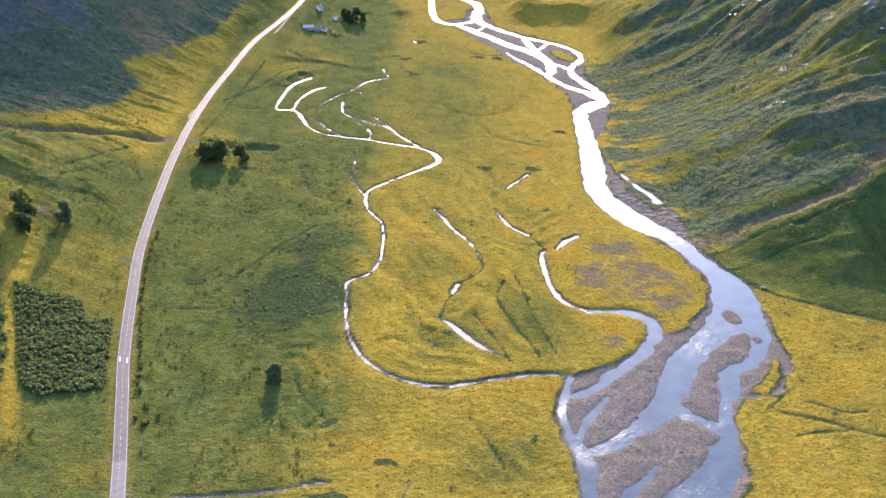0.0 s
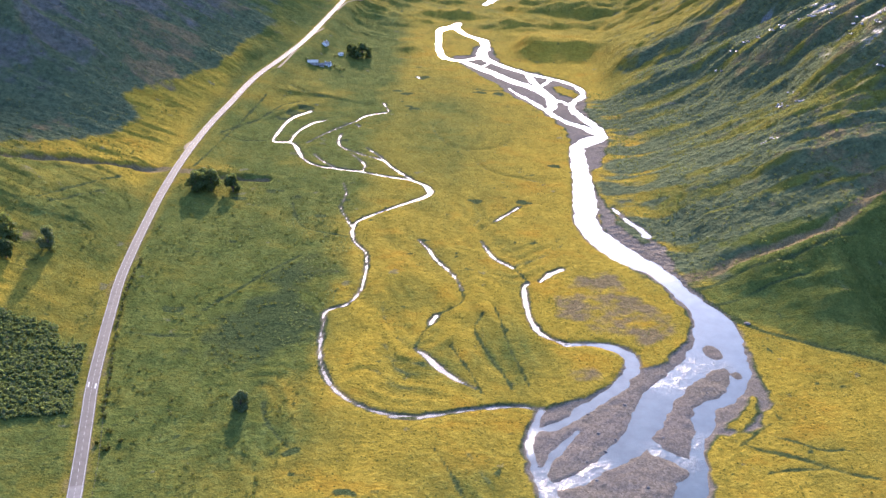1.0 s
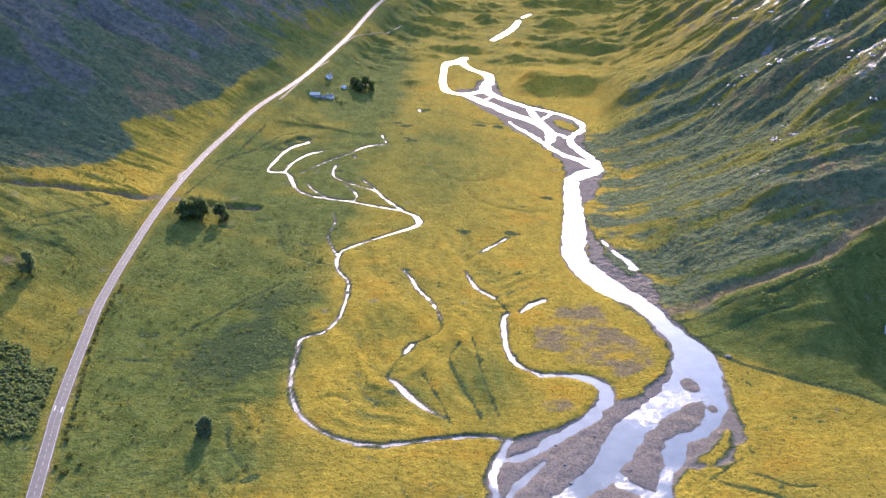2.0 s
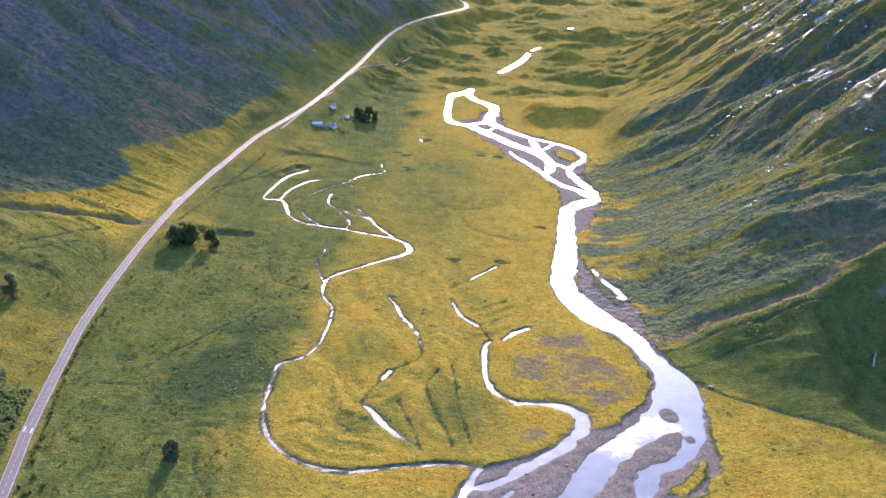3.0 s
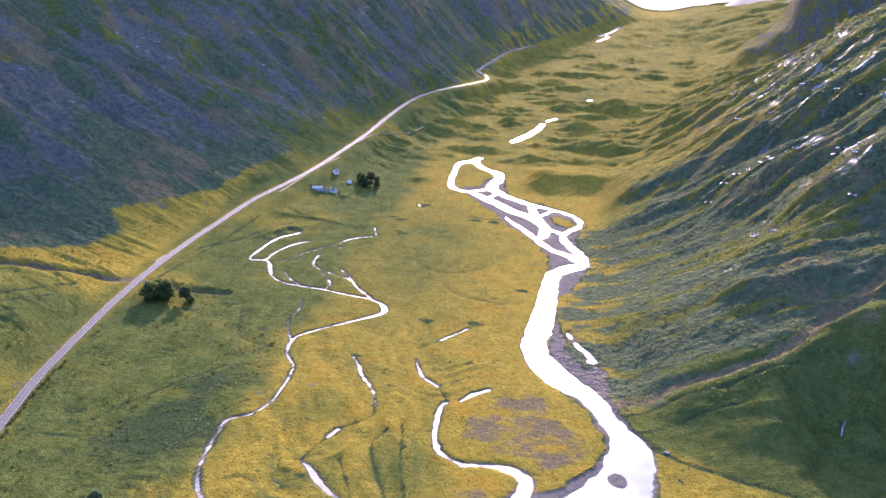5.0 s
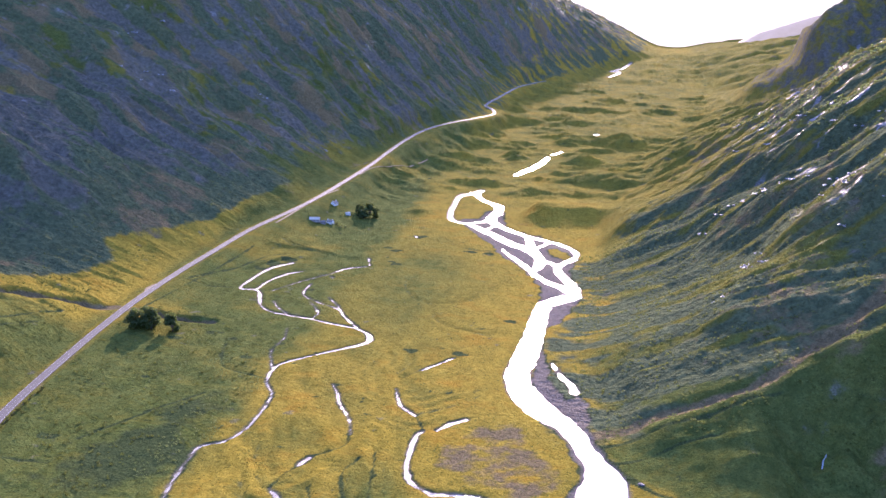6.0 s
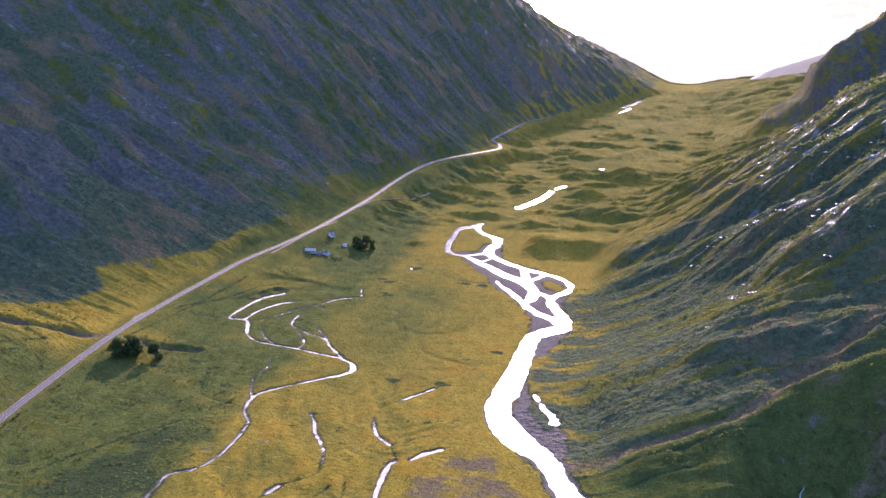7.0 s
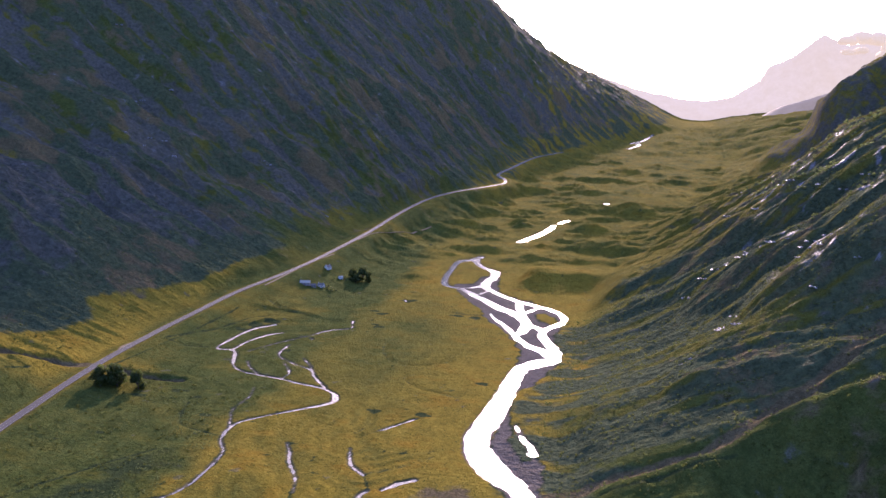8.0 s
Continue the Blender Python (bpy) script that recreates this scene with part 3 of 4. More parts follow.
def land(x, y):
    """Height of the ground and its cover at arrays of places."""
    x, y = x.ravel(), y.ravel()
    right, left = hill_heights(x, y)
    floor = floor_z(y)
    on_right, on_left = step(3, 25, right), step(6, 30, left)
    base = floor + right + left
    # Ribs and gullies that run down the slopes, and the rolling ground up the glen.
    u, v = 0.99 * x - 0.10 * y, 0.10 * x + 0.99 * y
    bend = 14 * lattice(x / 130, y / 130, 3)
    ribs = 1 - np.abs(lattice(u / 210, (v + bend) / 34, 5)) * 2
    ribs2 = 1 - np.abs(lattice(u / 90, (v + bend) / 13, 8)) * 2
    rolls, fine = octaves(x, y, 95, 4, 11), octaves(x, y, 14, 3, 15)
    amount = on_right * (0.4 + 0.6 * step(20, 90, right))
    streak = lattice(u / 150, (v + bend) / 26, 25) + 0.55 * lattice(u / 70, (v + bend) / 11, 27)
    base = base + amount * (4.6 * ribs + 1.5 * ribs2 + 5.0 * rolls + 1.0 * fine - 2.2 * streak)
    uu, vv = 0.97 * x - 0.22 * y, 0.22 * x + 0.97 * y
    lribs = 1 - np.abs(lattice((uu) / 170, (vv + bend) / 40, 21)) * 2
    lribs2 = 1 - np.abs(lattice(uu / 60, (vv + bend) / 12, 23)) * 2
    lstreak = lattice(uu / 150, (vv + bend) / 34, 29) + 0.5 * lattice(uu / 60, (vv + bend) / 13, 30)
    base = base + on_left * (0.12 + 0.88 * step(20, 120, left)) * (9.0 * lribs + 1.6 * lribs2 + 8.0 * rolls + 1.2 * fine + 2.5 * lstreak)
    up_glen = step(1150, 1500, y) * (1 - on_left * 0.7) * (1 - step(3300, 4200, y))
    knolls = octaves(x + 0.3 * y, y * 1.15, 150, 5, 31, 0.45)
    swells = octaves(x * 0.42 + 0.12 * y, y - 0.1 * x, 52, 4, 33, 0.5)
    base = base + up_glen * (8.0 * knolls + 9.0 * swells + 1.5 * fine)
    ledges = octaves(x * 0.09 - 0.02 * y, y + 0.12 * x, 6.5, 3, 37, 0.55)
    base = base + 1.3 * ledges * step(200, 225, -x) * (0.35 + 0.65 * step(660, 740, y)) * step(540, 620, y) * (1 - step(1150, 1300, y)) * (1 - step(90, 180, left))
    # Spurs with a long sunlit back and a steep shaded face, and a dark hollow on the near hillside.
    sway = 7 * lattice(x / 45, y / 60, 35)
    for line, rise, face, back in SPURS:
        cx, cy = line[:, 0], line[:, 1]
        ends = step(cx[0] - 22, cx[0] + 22, x) * (1 - step(cx[-1] - 30, cx[-1] + 30, x))
        dy = y - np.interp(x, cx, cy) + sway
        base = base + rise * ends * (1 + 0.25 * rolls) * np.exp(-np.where(dy < 0, dy / face, dy / back) ** 2)
    corrie = np.exp(-((x - 332) / 46) ** 4 - ((y - 534) / 54) ** 4)
    base = base - 36 * corrie * (1 + 0.25 * octaves(x, y, 18, 3, 19))
    # Spurs, one behind the other, on the sunlit side.
    base = base + 16 * step(380, 470, x) * (1 - 2.2 * step(480, 560, x)) * np.exp(-((y - 1310) / 90) ** 2) - 30 * step(330, 480, x) * np.exp(-((y - 1620) / 110) ** 2)
    crags = 1 - np.abs(lattice(x / 55, y / 160, 83)) * 2
    cliff = np.zeros(x.shape)
    for cx, cz, mid, face, back in CRAGS:
        top = np.interp(x, cx, cz) + 9 * octaves(x, y * 0.4, 60, 3, 85)
        dy = y - mid - 60 * lattice(x / 190, x * 0 + mid, 87)
        rise = np.clip(top - floor, 0, None) * np.exp(-np.abs(np.where(dy < 0, dy / face, dy / back)) ** 1.6) * (1 + 0.10 * crags)
        cliff = np.maximum(cliff, step(-15, 25, floor + rise - base) * step(35, 90, rise))
        base = np.maximum(base, floor + rise) + 0.5 * np.logaddexp(0, np.clip(-np.abs(base - floor - rise), -20, 0))
    hummock = octaves(x, y, 26, 4, 41) * 0.55 + octaves(x, y, 7, 2, 47) * 0.16
    base = base + hummock * (1 + 1.5 * on_left + 1.5 * on_right)
    swale = strokes_distance(x, y, SWALES, 45)
    scroll = np.cos(swale * 2 * np.pi / 10.5 + 1.2 * lattice(x / 30, y / 30, 43)) * np.exp(-np.maximum(swale, 0) / 22) * step(45, 38, swale) * (1 - step(640, 760, y)) * step(-0.5, 0.5, octaves(x, y, 45, 2, 44))
    flow = lattice((0.92 * x + 0.40 * y + 5 * lattice(x / 40, y / 40, 45)) / 12, (0.92 * y - 0.40 * x) / 75, 46) * step(-60, -45, x) * (1 - step(70, 125, x)) * step(395, 430, y) * (1 - step(640, 720, y))
    base = base - 1.3 * (1 - step(-2.0, 3.4, swale)) + 0.8 * scroll + 1.25 * flow
    ditch = strokes_distance(x, y, DITCHES, 12)
    base = base - 0.6 * (1 - step(-0.8, 1.7, ditch))
    gully = strokes_distance(x, y, GULLIES, 30)
    base = base - 5.5 * (1 - step(-2, 6, gully)) + 0.8 * np.exp(-((gully - 9) / 4) ** 2)
    scree = stroke_distance(x, y, SCREE, 30)
    base = base - 3.5 * (1 - step(-3, 9, scree))
    # Road bed.
    road, road_z = line_height(x, y, ROAD_LINE, ROAD_Z, 45)
    bed = 1 - step(5.2, 34, road)
    base = base * (1 - bed) + (road_z - 0.35) * bed
    # Water: the ground sinks to it.
    river = strokes_distance(x, y, RIVER_LINES + UPPER_LINES, 60)
    bars = np.full(x.shape, 60.0)
    for area in GRAVEL_AREAS:
        bars = np.minimum(bars, area_distance(x, y, area, 60))
    for area in ISLANDS:
        bars = np.maximum(bars, -area_distance(x, y, area, 60))
    wobble = 1.6 * octaves(x, y, 14, 3, 53)
    bars, wet = bars + 1.7 * wobble, river + 1.0 * wobble + 0.9 * octaves(x, y, 5.5, 3, 54)
    for cx, cy, rx, ry in SHOALS:
        wet = np.maximum(wet, 2.2 - 3.2 * np.hypot((x - cx) / rx, (y - cy) / ry) + 0.5 * wobble)
    near = 1 - step(4, 45, np.minimum(river, bars))
    base = base * (1 - near) + (floor + 0.35 * hummock) * near
    shingle = 1 - step(-0.6, 1.2, np.minimum(bars, river - 1.2))
    bar_top = floor - 1.0 + 0.30 * octaves(x, y, 9, 3, 59) + 0.26 * (1 - 2 * np.abs(lattice((x + y * 0.8) / 16, (y - x * 0.8) / 5, 58))) + 0.3 * step(2, 14, river)
    base = base * (1 - shingle) + np.minimum(bar_top, floor - 0.45) * shingle
    base = np.where(wet < 6, np.minimum(base, floor - 1.25 + np.clip(wet * 0.28, -1.2, 60) + 6 * step(4, 6, wet)), base)
    brook = strokes_distance(x, y, BROOK_LINES + POOL_LINES, 25) + 0.35 * wobble + 0.55 * octaves(x, y, 5, 3, 56) + 0.22
    smooth_base = floor + right + left
    low = 1 - step(1.5, 12, brook)
    low = low * (1 - near)
    base = base * (1 - low) + (smooth_base + 0.3 * hummock) * low
    sill = np.where(near < 0.5, smooth_base - 0.6, floor - 0.9) + np.clip(brook * 0.42, -1.2, 50) + 5 * step(2.5, 4, brook)
    base = np.where(brook < 4, np.minimum(base, sill), base)
    # What grows there, with some shade and haze painted into the cover.
    drift, drift2 = octaves(x, y, 150, 4, 61), octaves(x, y, 40, 4, 67)
    field = area_distance(x, y, FIELD, 60)
    dark_patch = area_distance(x, y, DARK_PATCH, 60)
    west = step(-25, -75, x + 18 * drift2)
    green = np.clip(0.95 * (1 - step(-15, 15, field)) + west * 0.84 + (0.18 + 0.2 * west) * drift + 0.22 * drift2 + 0.04, 0, 1)
    strip = step(205, 225, -x) * step(655, 700, y) * (1 - step(1050, 1120, y))
    olive = 1.3 * np.exp(-((x - 0) / 70) ** 2 - ((y - 900) / 210) ** 2)
    green = np.clip(green - 0.9 * strip + 0.3 * scroll - 0.35 * flow + 0.55 * olive, 0, 1)
    strip = np.exp(-((x - np.interp(y, (330, 399, 434, 460, 500, 530), (-180, -206, -219, -227, -238, -262))) / 5) ** 2) * step(330, 360, y) * (1 - step(500, 530, y))
    green = np.clip(green - 0.9 * strip, 0, 1)
    lush = np.exp(-((x - 64) / 20) ** 2 - ((y - 470) / 36) ** 2) + 1.1 * np.exp(-((x + 52) / 30) ** 2 - ((y - 390) / 30) ** 2) + 0.6 * np.exp(-((x - 22) / 10) ** 2 - ((y - 461) / 22) ** 2) + 0.8 * np.exp(-((x - 35) / 30) ** 2 - ((y - 350) / 30) ** 2)
    green = np.clip(green + 0.7 * lush, 0, 1) * (1 - 0.8 * step(500, 800, y) * (1 - step(-140, -60, -x)))
    green = np.maximum(green, step(1, 9, right) * (0.74 - 0.3 * step(1000, 1120, y) + 0.3 * (1 - step(600, 700, y))))
    green = np.maximum(green, up_glen * np.clip(0.42 + 0.35 * drift2 + 0.1 * drift, 0, 1))
    green = np.maximum(green, 0.97 * (1 - step(-9, 5, area_distance(x, y, APRON, 40) + 5 * drift2)))
    apron = step(-52, -18, x - np.interp(y, RIGHT_Y, RIGHT_FOOT) + 10 * drift2) * (1 - step(985, 1060, y)) * step(520, 590, y)
    # Beyond y 1700 bracken starts lower on the left, its dark colour replacing shade.
    bracken = np.clip(np.maximum(on_right, apron) * (0.32 + 0.66 * step(-0.35, 0.25, streak + 0.25 * drift2 + 0.12)) * (1 - 0.85 * (1 - step(560, 640, y - 0.25 * (x - 250) + 12 * drift2))) + step(25 - 17 * step(1700, 2100, y), 70 - 40 * step(1700, 2100, y), left) * (0.2 + 0.75 * step(-0.3, 0.3, lstreak + 0.3 * drift2)), 0, 1)
    bracken = bracken * (1 - 0.8 * on_right * step(1050, 1170, y + 25 * drift2) * (1 - step(60, 170, right + 40 * drift2)))
    fern = area_distance(x, y, FERN_BANK, 60)
    bracken = np.maximum(bracken, 0.95 * (1 - step(-10, 10, fern)))
    bracken = np.clip(np.maximum(bracken, 0.45 * (1 - step(-1.5, 2, swale)) * step(-0.3, 0.5, drift2 + 0.4)), 0, 1)
    gravel = np.maximum(shingle * (1 - step(0.2, 1.4, bars)), 1 - step(0.6, 1.6, river))
    gravel = np.maximum(gravel, 0.8 * (1 - step(-0.2, 0.7, brook)))
    bar = area_distance(x, y, BAR, 40)
    bar = np.minimum(bar, np.hypot((x - 102) / 1.5, y - 454) - 11)
    patchy = (1 - step(-8, 2, bar)) * (0.5 + 0.5 * step(-0.9, 0.9, octaves(0.8 * x + 0.6 * y, 1.2 * (y - 0.7 * x), 13, 4, 71) + 0.25))
    # Heath and heather also grey the left slope and crags in place of haze.
    heath = np.clip(0.66 * patchy + (1 - step(0, 6, gully)) * 0.95 + (1 - step(-2, 6, scree)) * 0.95 + 0.42 * step(10, 60, right) * step(-0.5, 0.5, octaves(x, y, 55, 4, 75)) + 0.22 * step(30, 90, left) + on_left * step(0.0, 0.6, octaves(x, y, 80, 4, 73) + 0.2 * step(40, 140, left) - 0.2) * 0.6, 0, 1)
    heather = np.clip(step(30, 80, left) * (0.05 + 0.7 * step(0.2, -0.35, lstreak + 0.5 * drift)) + 0.4 * step(40, 120, right) * step(0.1, -0.4, streak + 0.4 * drift) + 0.5 * cliff * step(-0.5, 0.2, crags + 0.6 * drift2), 0, 1)
    # Dark rims along brook and shingle paint in peat and cut-bank shade.
    rush = np.clip(0.9 * (1 - step(-22, 16, dark_patch + 14 * drift2)) + 0.74 * (1 - step(-0.4, 1.4, ditch)) + 0.45 * (1 - step(-3.0, 2.0, swale)) * step(-0.6, 0.3, drift2) + (1 - step(0.4, 2.0, brook + 0.8 * drift2)) * 0.7 + 0.75 * (1 - step(0.8, 2.8, bars + 1.2 * drift2)), 0, 1)
    frayed = 0.5 * drift2 + 0.5 * octaves(x, y, 9, 3, 91)
    for cx, cy, r in SPOTS:
        rush = np.maximum(rush, 0.95 * (1 - step(0.5, 1.3, np.hypot((x - cx) / 1.5, y - cy) / r + frayed)))
    specks = octaves(x, y, 8, 3, 93) + 0.35 * drift2
    rush = np.maximum(rush, 0.6 * step(0.72, 0.95, specks) * (1 - on_left) * (1 - on_right))
    verge = (1 - step(5.0, 7.0, road)) * 0.3
    green = green * (0.7 + 0.3 * step(5, 9, road))
    rock = np.clip(0.08 * np.exp(-((corrie - 0.5) / 0.3) ** 2) * step(555, 575, y) + (on_right * step(60, 120, right) + 0.45 * step(90, 160, left)) * 0.8 * step(0.6, 0.85, octaves(x, y, 22, 4, 79) + 0.15 * ribs2 - 0.07 * on_left), 0, 1)
    return base, green, bracken, gravel, rush, np.maximum(heath, verge), rock, heather


def spread(*runs):
    """Grid lines: (from, to, spacing) one after another."""
    return np.concatenate([np.linspace(a, b, max(2, round(abs(b - a) / s) + 1))[:-1] for a, b, s in runs] + [[runs[-1][1]]])


def sheet(name, xs, ys, heights, material, keep=None, smooth=True):
    """One grid mesh; keep picks the cells."""
    w, h = len(xs), len(ys)
    gx, gy = np.meshgrid(xs, ys)
    co = np.stack([gx.ravel(), gy.ravel(), heights.ravel()], 1)
    i = (np.arange(h - 1)[:, None] * w + np.arange(w - 1)).ravel()
    faces = np.stack([i, i + 1, i + 1 + w, i + w], 1)
    used = None
    if keep is not None:
        faces = faces[keep.ravel()]
        used, faces = np.unique(faces, return_inverse=True)
        faces, co = faces.reshape(-1, 4), co[used]
    mesh = bpy.data.meshes.new(name)
    mesh.vertices.add(len(co))
    mesh.vertices.foreach_set("co", co.astype(np.float32).ravel())
    mesh.loops.add(len(faces) * 4)
    mesh.loops.foreach_set("vertex_index", faces.astype(np.int32).ravel())
    mesh.polygons.add(len(faces))
    mesh.polygons.foreach_set("loop_start", np.arange(0, len(faces) * 4, 4, dtype=np.int32))
    mesh.polygons.foreach_set("use_smooth", np.full(len(faces), smooth))
    mesh.update()
    mesh.materials.append(material)
    return new(name, mesh)


GROUND_X = spread((-3200, -1000, 110), (-1000, -520, 16), (-520, -340, 4), (-340, -260, 2.6), (-260, 230, 1.6), (230, 520, 2.4), (520, 820, 8), (820, 1000, 15), (1000, 3200, 110))
GROUND_Y = spread((-3500, -200, 150), (-200, 270, 20), (270, 800, 1.6), (800, 1300, 2.4), (1300, 2000, 5), (2000, 2700, 9), (2700, 4300, 22), (4300, 5000, 35))
gx, gy = np.meshgrid(GROUND_X, GROUND_Y)
LAND = land(gx, gy)
ground = tagged(sheet("ground", GROUND_X, GROUND_Y, LAND[0], MOOR), "golden and green moor grass on a glen floor between hills", "ground", kind="structure")
for key, rows in (("cover", (*LAND[1:4], np.ones(len(LAND[0])))), ("more", LAND[4:8])):
    layer = ground.data.color_attributes.new(key, "FLOAT_COLOR", "POINT")
    layer.data.foreach_set("color", np.stack(rows, 1).astype(np.float32).ravel())


def ground_at(x, y):
    return land(np.atleast_1d(np.array(x, float)), np.atleast_1d(np.array(y, float)))[0]


# Where the water breaks over stones: x, y, reach.
RIFFLES = ((94, 370, 9), (78, 358, 8), (132, 386, 7), (141, 379, 6), (160, 470, 10), (148, 452, 9), (150, 608, 14), (168, 588, 10), (69, 390, 7), (152, 398, 6), (120, 330, 9), (176, 470, 8))


def water(name, lines, others, spacing, margin, level, material, label):
    """A sheet of water a little wider than its channels; the ground cuts its shore."""
    allp = np.vstack(lines)
    xs = np.arange(allp[:, 0].min() - 40, allp[:, 0].max() + 40, spacing)
    ys = np.arange(allp[:, 1].min() - 40, allp[:, 1].max() + 40, spacing)
    wx, wy = np.meshgrid(xs, ys)
    own, other = strokes_distance(wx, wy, lines, 30), strokes_distance(wx, wy, others, 30) if others else 30.0
    mine = (own < margin) & (other > -0.5)
    keep = mine[:-1, :-1] & mine[1:, :-1] & mine[:-1, 1:] & mine[1:, 1:]
    ob = sheet(name, xs, ys, level(wx, wy), material, keep)
    co = np.empty(len(ob.data.vertices) * 3, np.float32)
    ob.data.vertices.foreach_get("co", co)
    vx, vy = co[0::3].astype(float), co[1::3].astype(float)
    broken = np.zeros(len(vx))
    for cx, cy, r in RIFFLES:
        broken = np.maximum(broken, np.exp(-((vx - cx) ** 2 + (vy - cy) ** 2) / (2.2 * r * r)))
    layer = ob.data.color_attributes.new("riffle", "FLOAT_COLOR", "POINT")
    layer.data.foreach_set("color", np.stack([broken, broken, broken, np.ones(len(vx))], 1).astype(np.float32).ravel())
    return tagged(ob, label, "water", kind="structure")


def brook_level(x, y):
    right, left = hill_heights(x, y)
    near = 1 - step(4, 45, strokes_distance(x, y, RIVER_LINES, 60))
    return floor_z(y) + (right + left - 0.75) * (1 - near) - 1.1 * near


water("river", RIVER_LINES, None, 2.0, 4.0, lambda x, y: floor_z(y) - 1.25, RIVER, "shallow braided river glinting in low sun between shingle bars")
water("river_reach", UPPER_LINES, None, 3.0, 4.5, lambda x, y: floor_z(y) - 1.25, RIVER, "bright reaches of the river further up the glen")
water("brook", BROOK_LINES, RIVER_LINES, 1.0, 2.2, brook_level, BROOK, "narrow winding brook shining across the meadow")
water("pools", POOL_LINES, RIVER_LINES + BROOK_LINES, 1.0, 2.2, brook_level, BROOK, "still pools in old river arms on the meadow")


# ---- helpers for things ----
def part(name, bm, material, parent, label=""):
    mesh = bpy.data.meshes.new(name)
    bm.to_mesh(mesh)
    bm.free()
    mesh.materials.append(material)
    ob = new(name, mesh)
    ob.parent = parent
    return tagged(ob, label)


def raw(name, verts, faces, material, parent=None, smooth=False):
    mesh = bpy.data.meshes.new(name)
    mesh.from_pydata([tuple(v) for v in verts], [], [tuple(f) for f in faces])
    mesh.materials.append(material)
    if smooth:
        mesh.polygons.foreach_set("use_smooth", np.full(len(mesh.polygons), True))
    mesh.update()
    ob = new(name, mesh)
    ob.parent = parent
    return ob


def block(bm, x0, x1, y0, y1, z0, z1, bevel=0.0):
    made = bmesh.ops.create_cube(bm, size=1.0, matrix=Matrix.LocRotScale(((x0 + x1) / 2, (y0 + y1) / 2, (z0 + z1) / 2), None, (x1 - x0, y1 - y0, z1 - z0)))
    if bevel:
        edges = list({e for v in made["verts"] for e in v.link_edges})
        bmesh.ops.bevel(bm, geom=edges, offset=bevel, segments=1, affect="EDGES")


def ribbon(line, heights, left, right, lift=0.0, skirt=0.0, crown=0.0):
    """Rows of vertices along a line from its left to its right offset."""
    d = np.gradient(line[:, :2], axis=0)
    d /= np.linalg.norm(d, axis=1)[:, None]
    side = np.stack([d[:, 1], -d[:, 0]], 1)
    cross = [(left, lift), ((left + right) / 2, lift + crown), (right, lift)]
    if skirt:
        cross = [(left - 0.3, -skirt)] + cross + [(right + 0.3, -skirt)]
    verts, faces, n = [], [], len(cross)
    for k in range(len(line)):
        for off, z in cross:
            verts.append((line[k, 0] + side[k, 0] * off, line[k, 1] + side[k, 1] * off, heights[k] + z))
    for k in range(len(line) - 1):
        for j in range(n - 1):
            a = k * n + j
            faces.append((a, a + 1, a + n + 1, a + n))
    return verts, faces


# ---- the road ----
road_top = ROAD_Z + 0.05
split = int(np.argmin(np.abs(ROAD_LINE[:, 1] - 341)))
road = tagged(new("road"), "grey two-lane asphalt road with white edge lines", "road", kind="structure")
for name, a, b, material in (("fresh_surface", 0, split + 1, NEW_ASPHALT), ("surface", split, len(ROAD_LINE), ASPHALT)):
    raw(name, *ribbon(ROAD_LINE[a:b], road_top[a:b], -3.2, 3.2, 0.0, 0.9, 0.07), material, road)
for off in (-2.95, 2.75):
    raw("edge_line", *ribbon(ROAD_LINE, road_top, off + 0.03, off + 0.17, 0.035), PAINT, road)
gap = [ROAD_LINE[:-1] * (1 - s) + ROAD_LINE[1:] * s for s in (0.1, 0.6)]
verts, faces = [], []
for k in range(len(ROAD_LINE) - 1):
    p, q = gap[0][k], gap[1][k]
    w = Vector((q[1] - p[1], p[0] - q[0])).normalized() * 0.05
    za, zb = (road_top[k] * 0.9 + road_top[k + 1] * 0.1) + 0.1, (road_top[k] * 0.4 + road_top[k + 1] * 0.6) + 0.1
    i = len(verts)
    verts += [(p[0] - w.x, p[1] - w.y, za), (p[0] + w.x, p[1] + w.y, za), (q[0] + w.x, q[1] + w.y, zb), (q[0] - w.x, q[1] - w.y, zb)]
    faces.append((i, i + 1, i + 2, i + 3))
raw("centre_line", verts, faces, PAINT, road)
k = int(np.argmin(np.abs(ROAD_LINE[:, 1] - 421)))
for off, a, b in ((-2.1, -2.0, 3.0), (1.5, -4.0, 1.0)):
    d = Vector(ROAD_LINE[k + 1, :2] - ROAD_LINE[k, :2]).normalized()
    s = Vector((d.y, -d.x))
    c = Vector(ROAD_LINE[k, :2])
    quad = [c + s * off + d * a, c + s * (off + 0.7) + d * a, c + s * (off + 0.7) + d * b, c + s * off + d * b]
    raw("road_marking", [(v.x, v.y, road_top[k] + 0.09) for v in quad], [(0, 1, 2, 3)], PAINT, road)


def track(points, label):
    line = glide(points, 8)
    z = ground_at(line[:, 0], line[:, 1])
    for _ in range(3):
        z[1:-1] = (z[:-2] + 2 * z[1:-1] + z[2:]) / 4
    w = line[0, 2] / 2
    ob = raw("track", *ribbon(line, z, -w, w, 0.12, 0.6, 0.05), VERGE)
    return tagged(ob, label, "track", kind="structure")


track([(-176, 1040, 2.6), (-173, 1066, 2.6), (-169, 1116, 2.6), (-163, 1176, 2.6), (-152, 1225, 2.6)], "pale gravel farm track leading to the cottages")
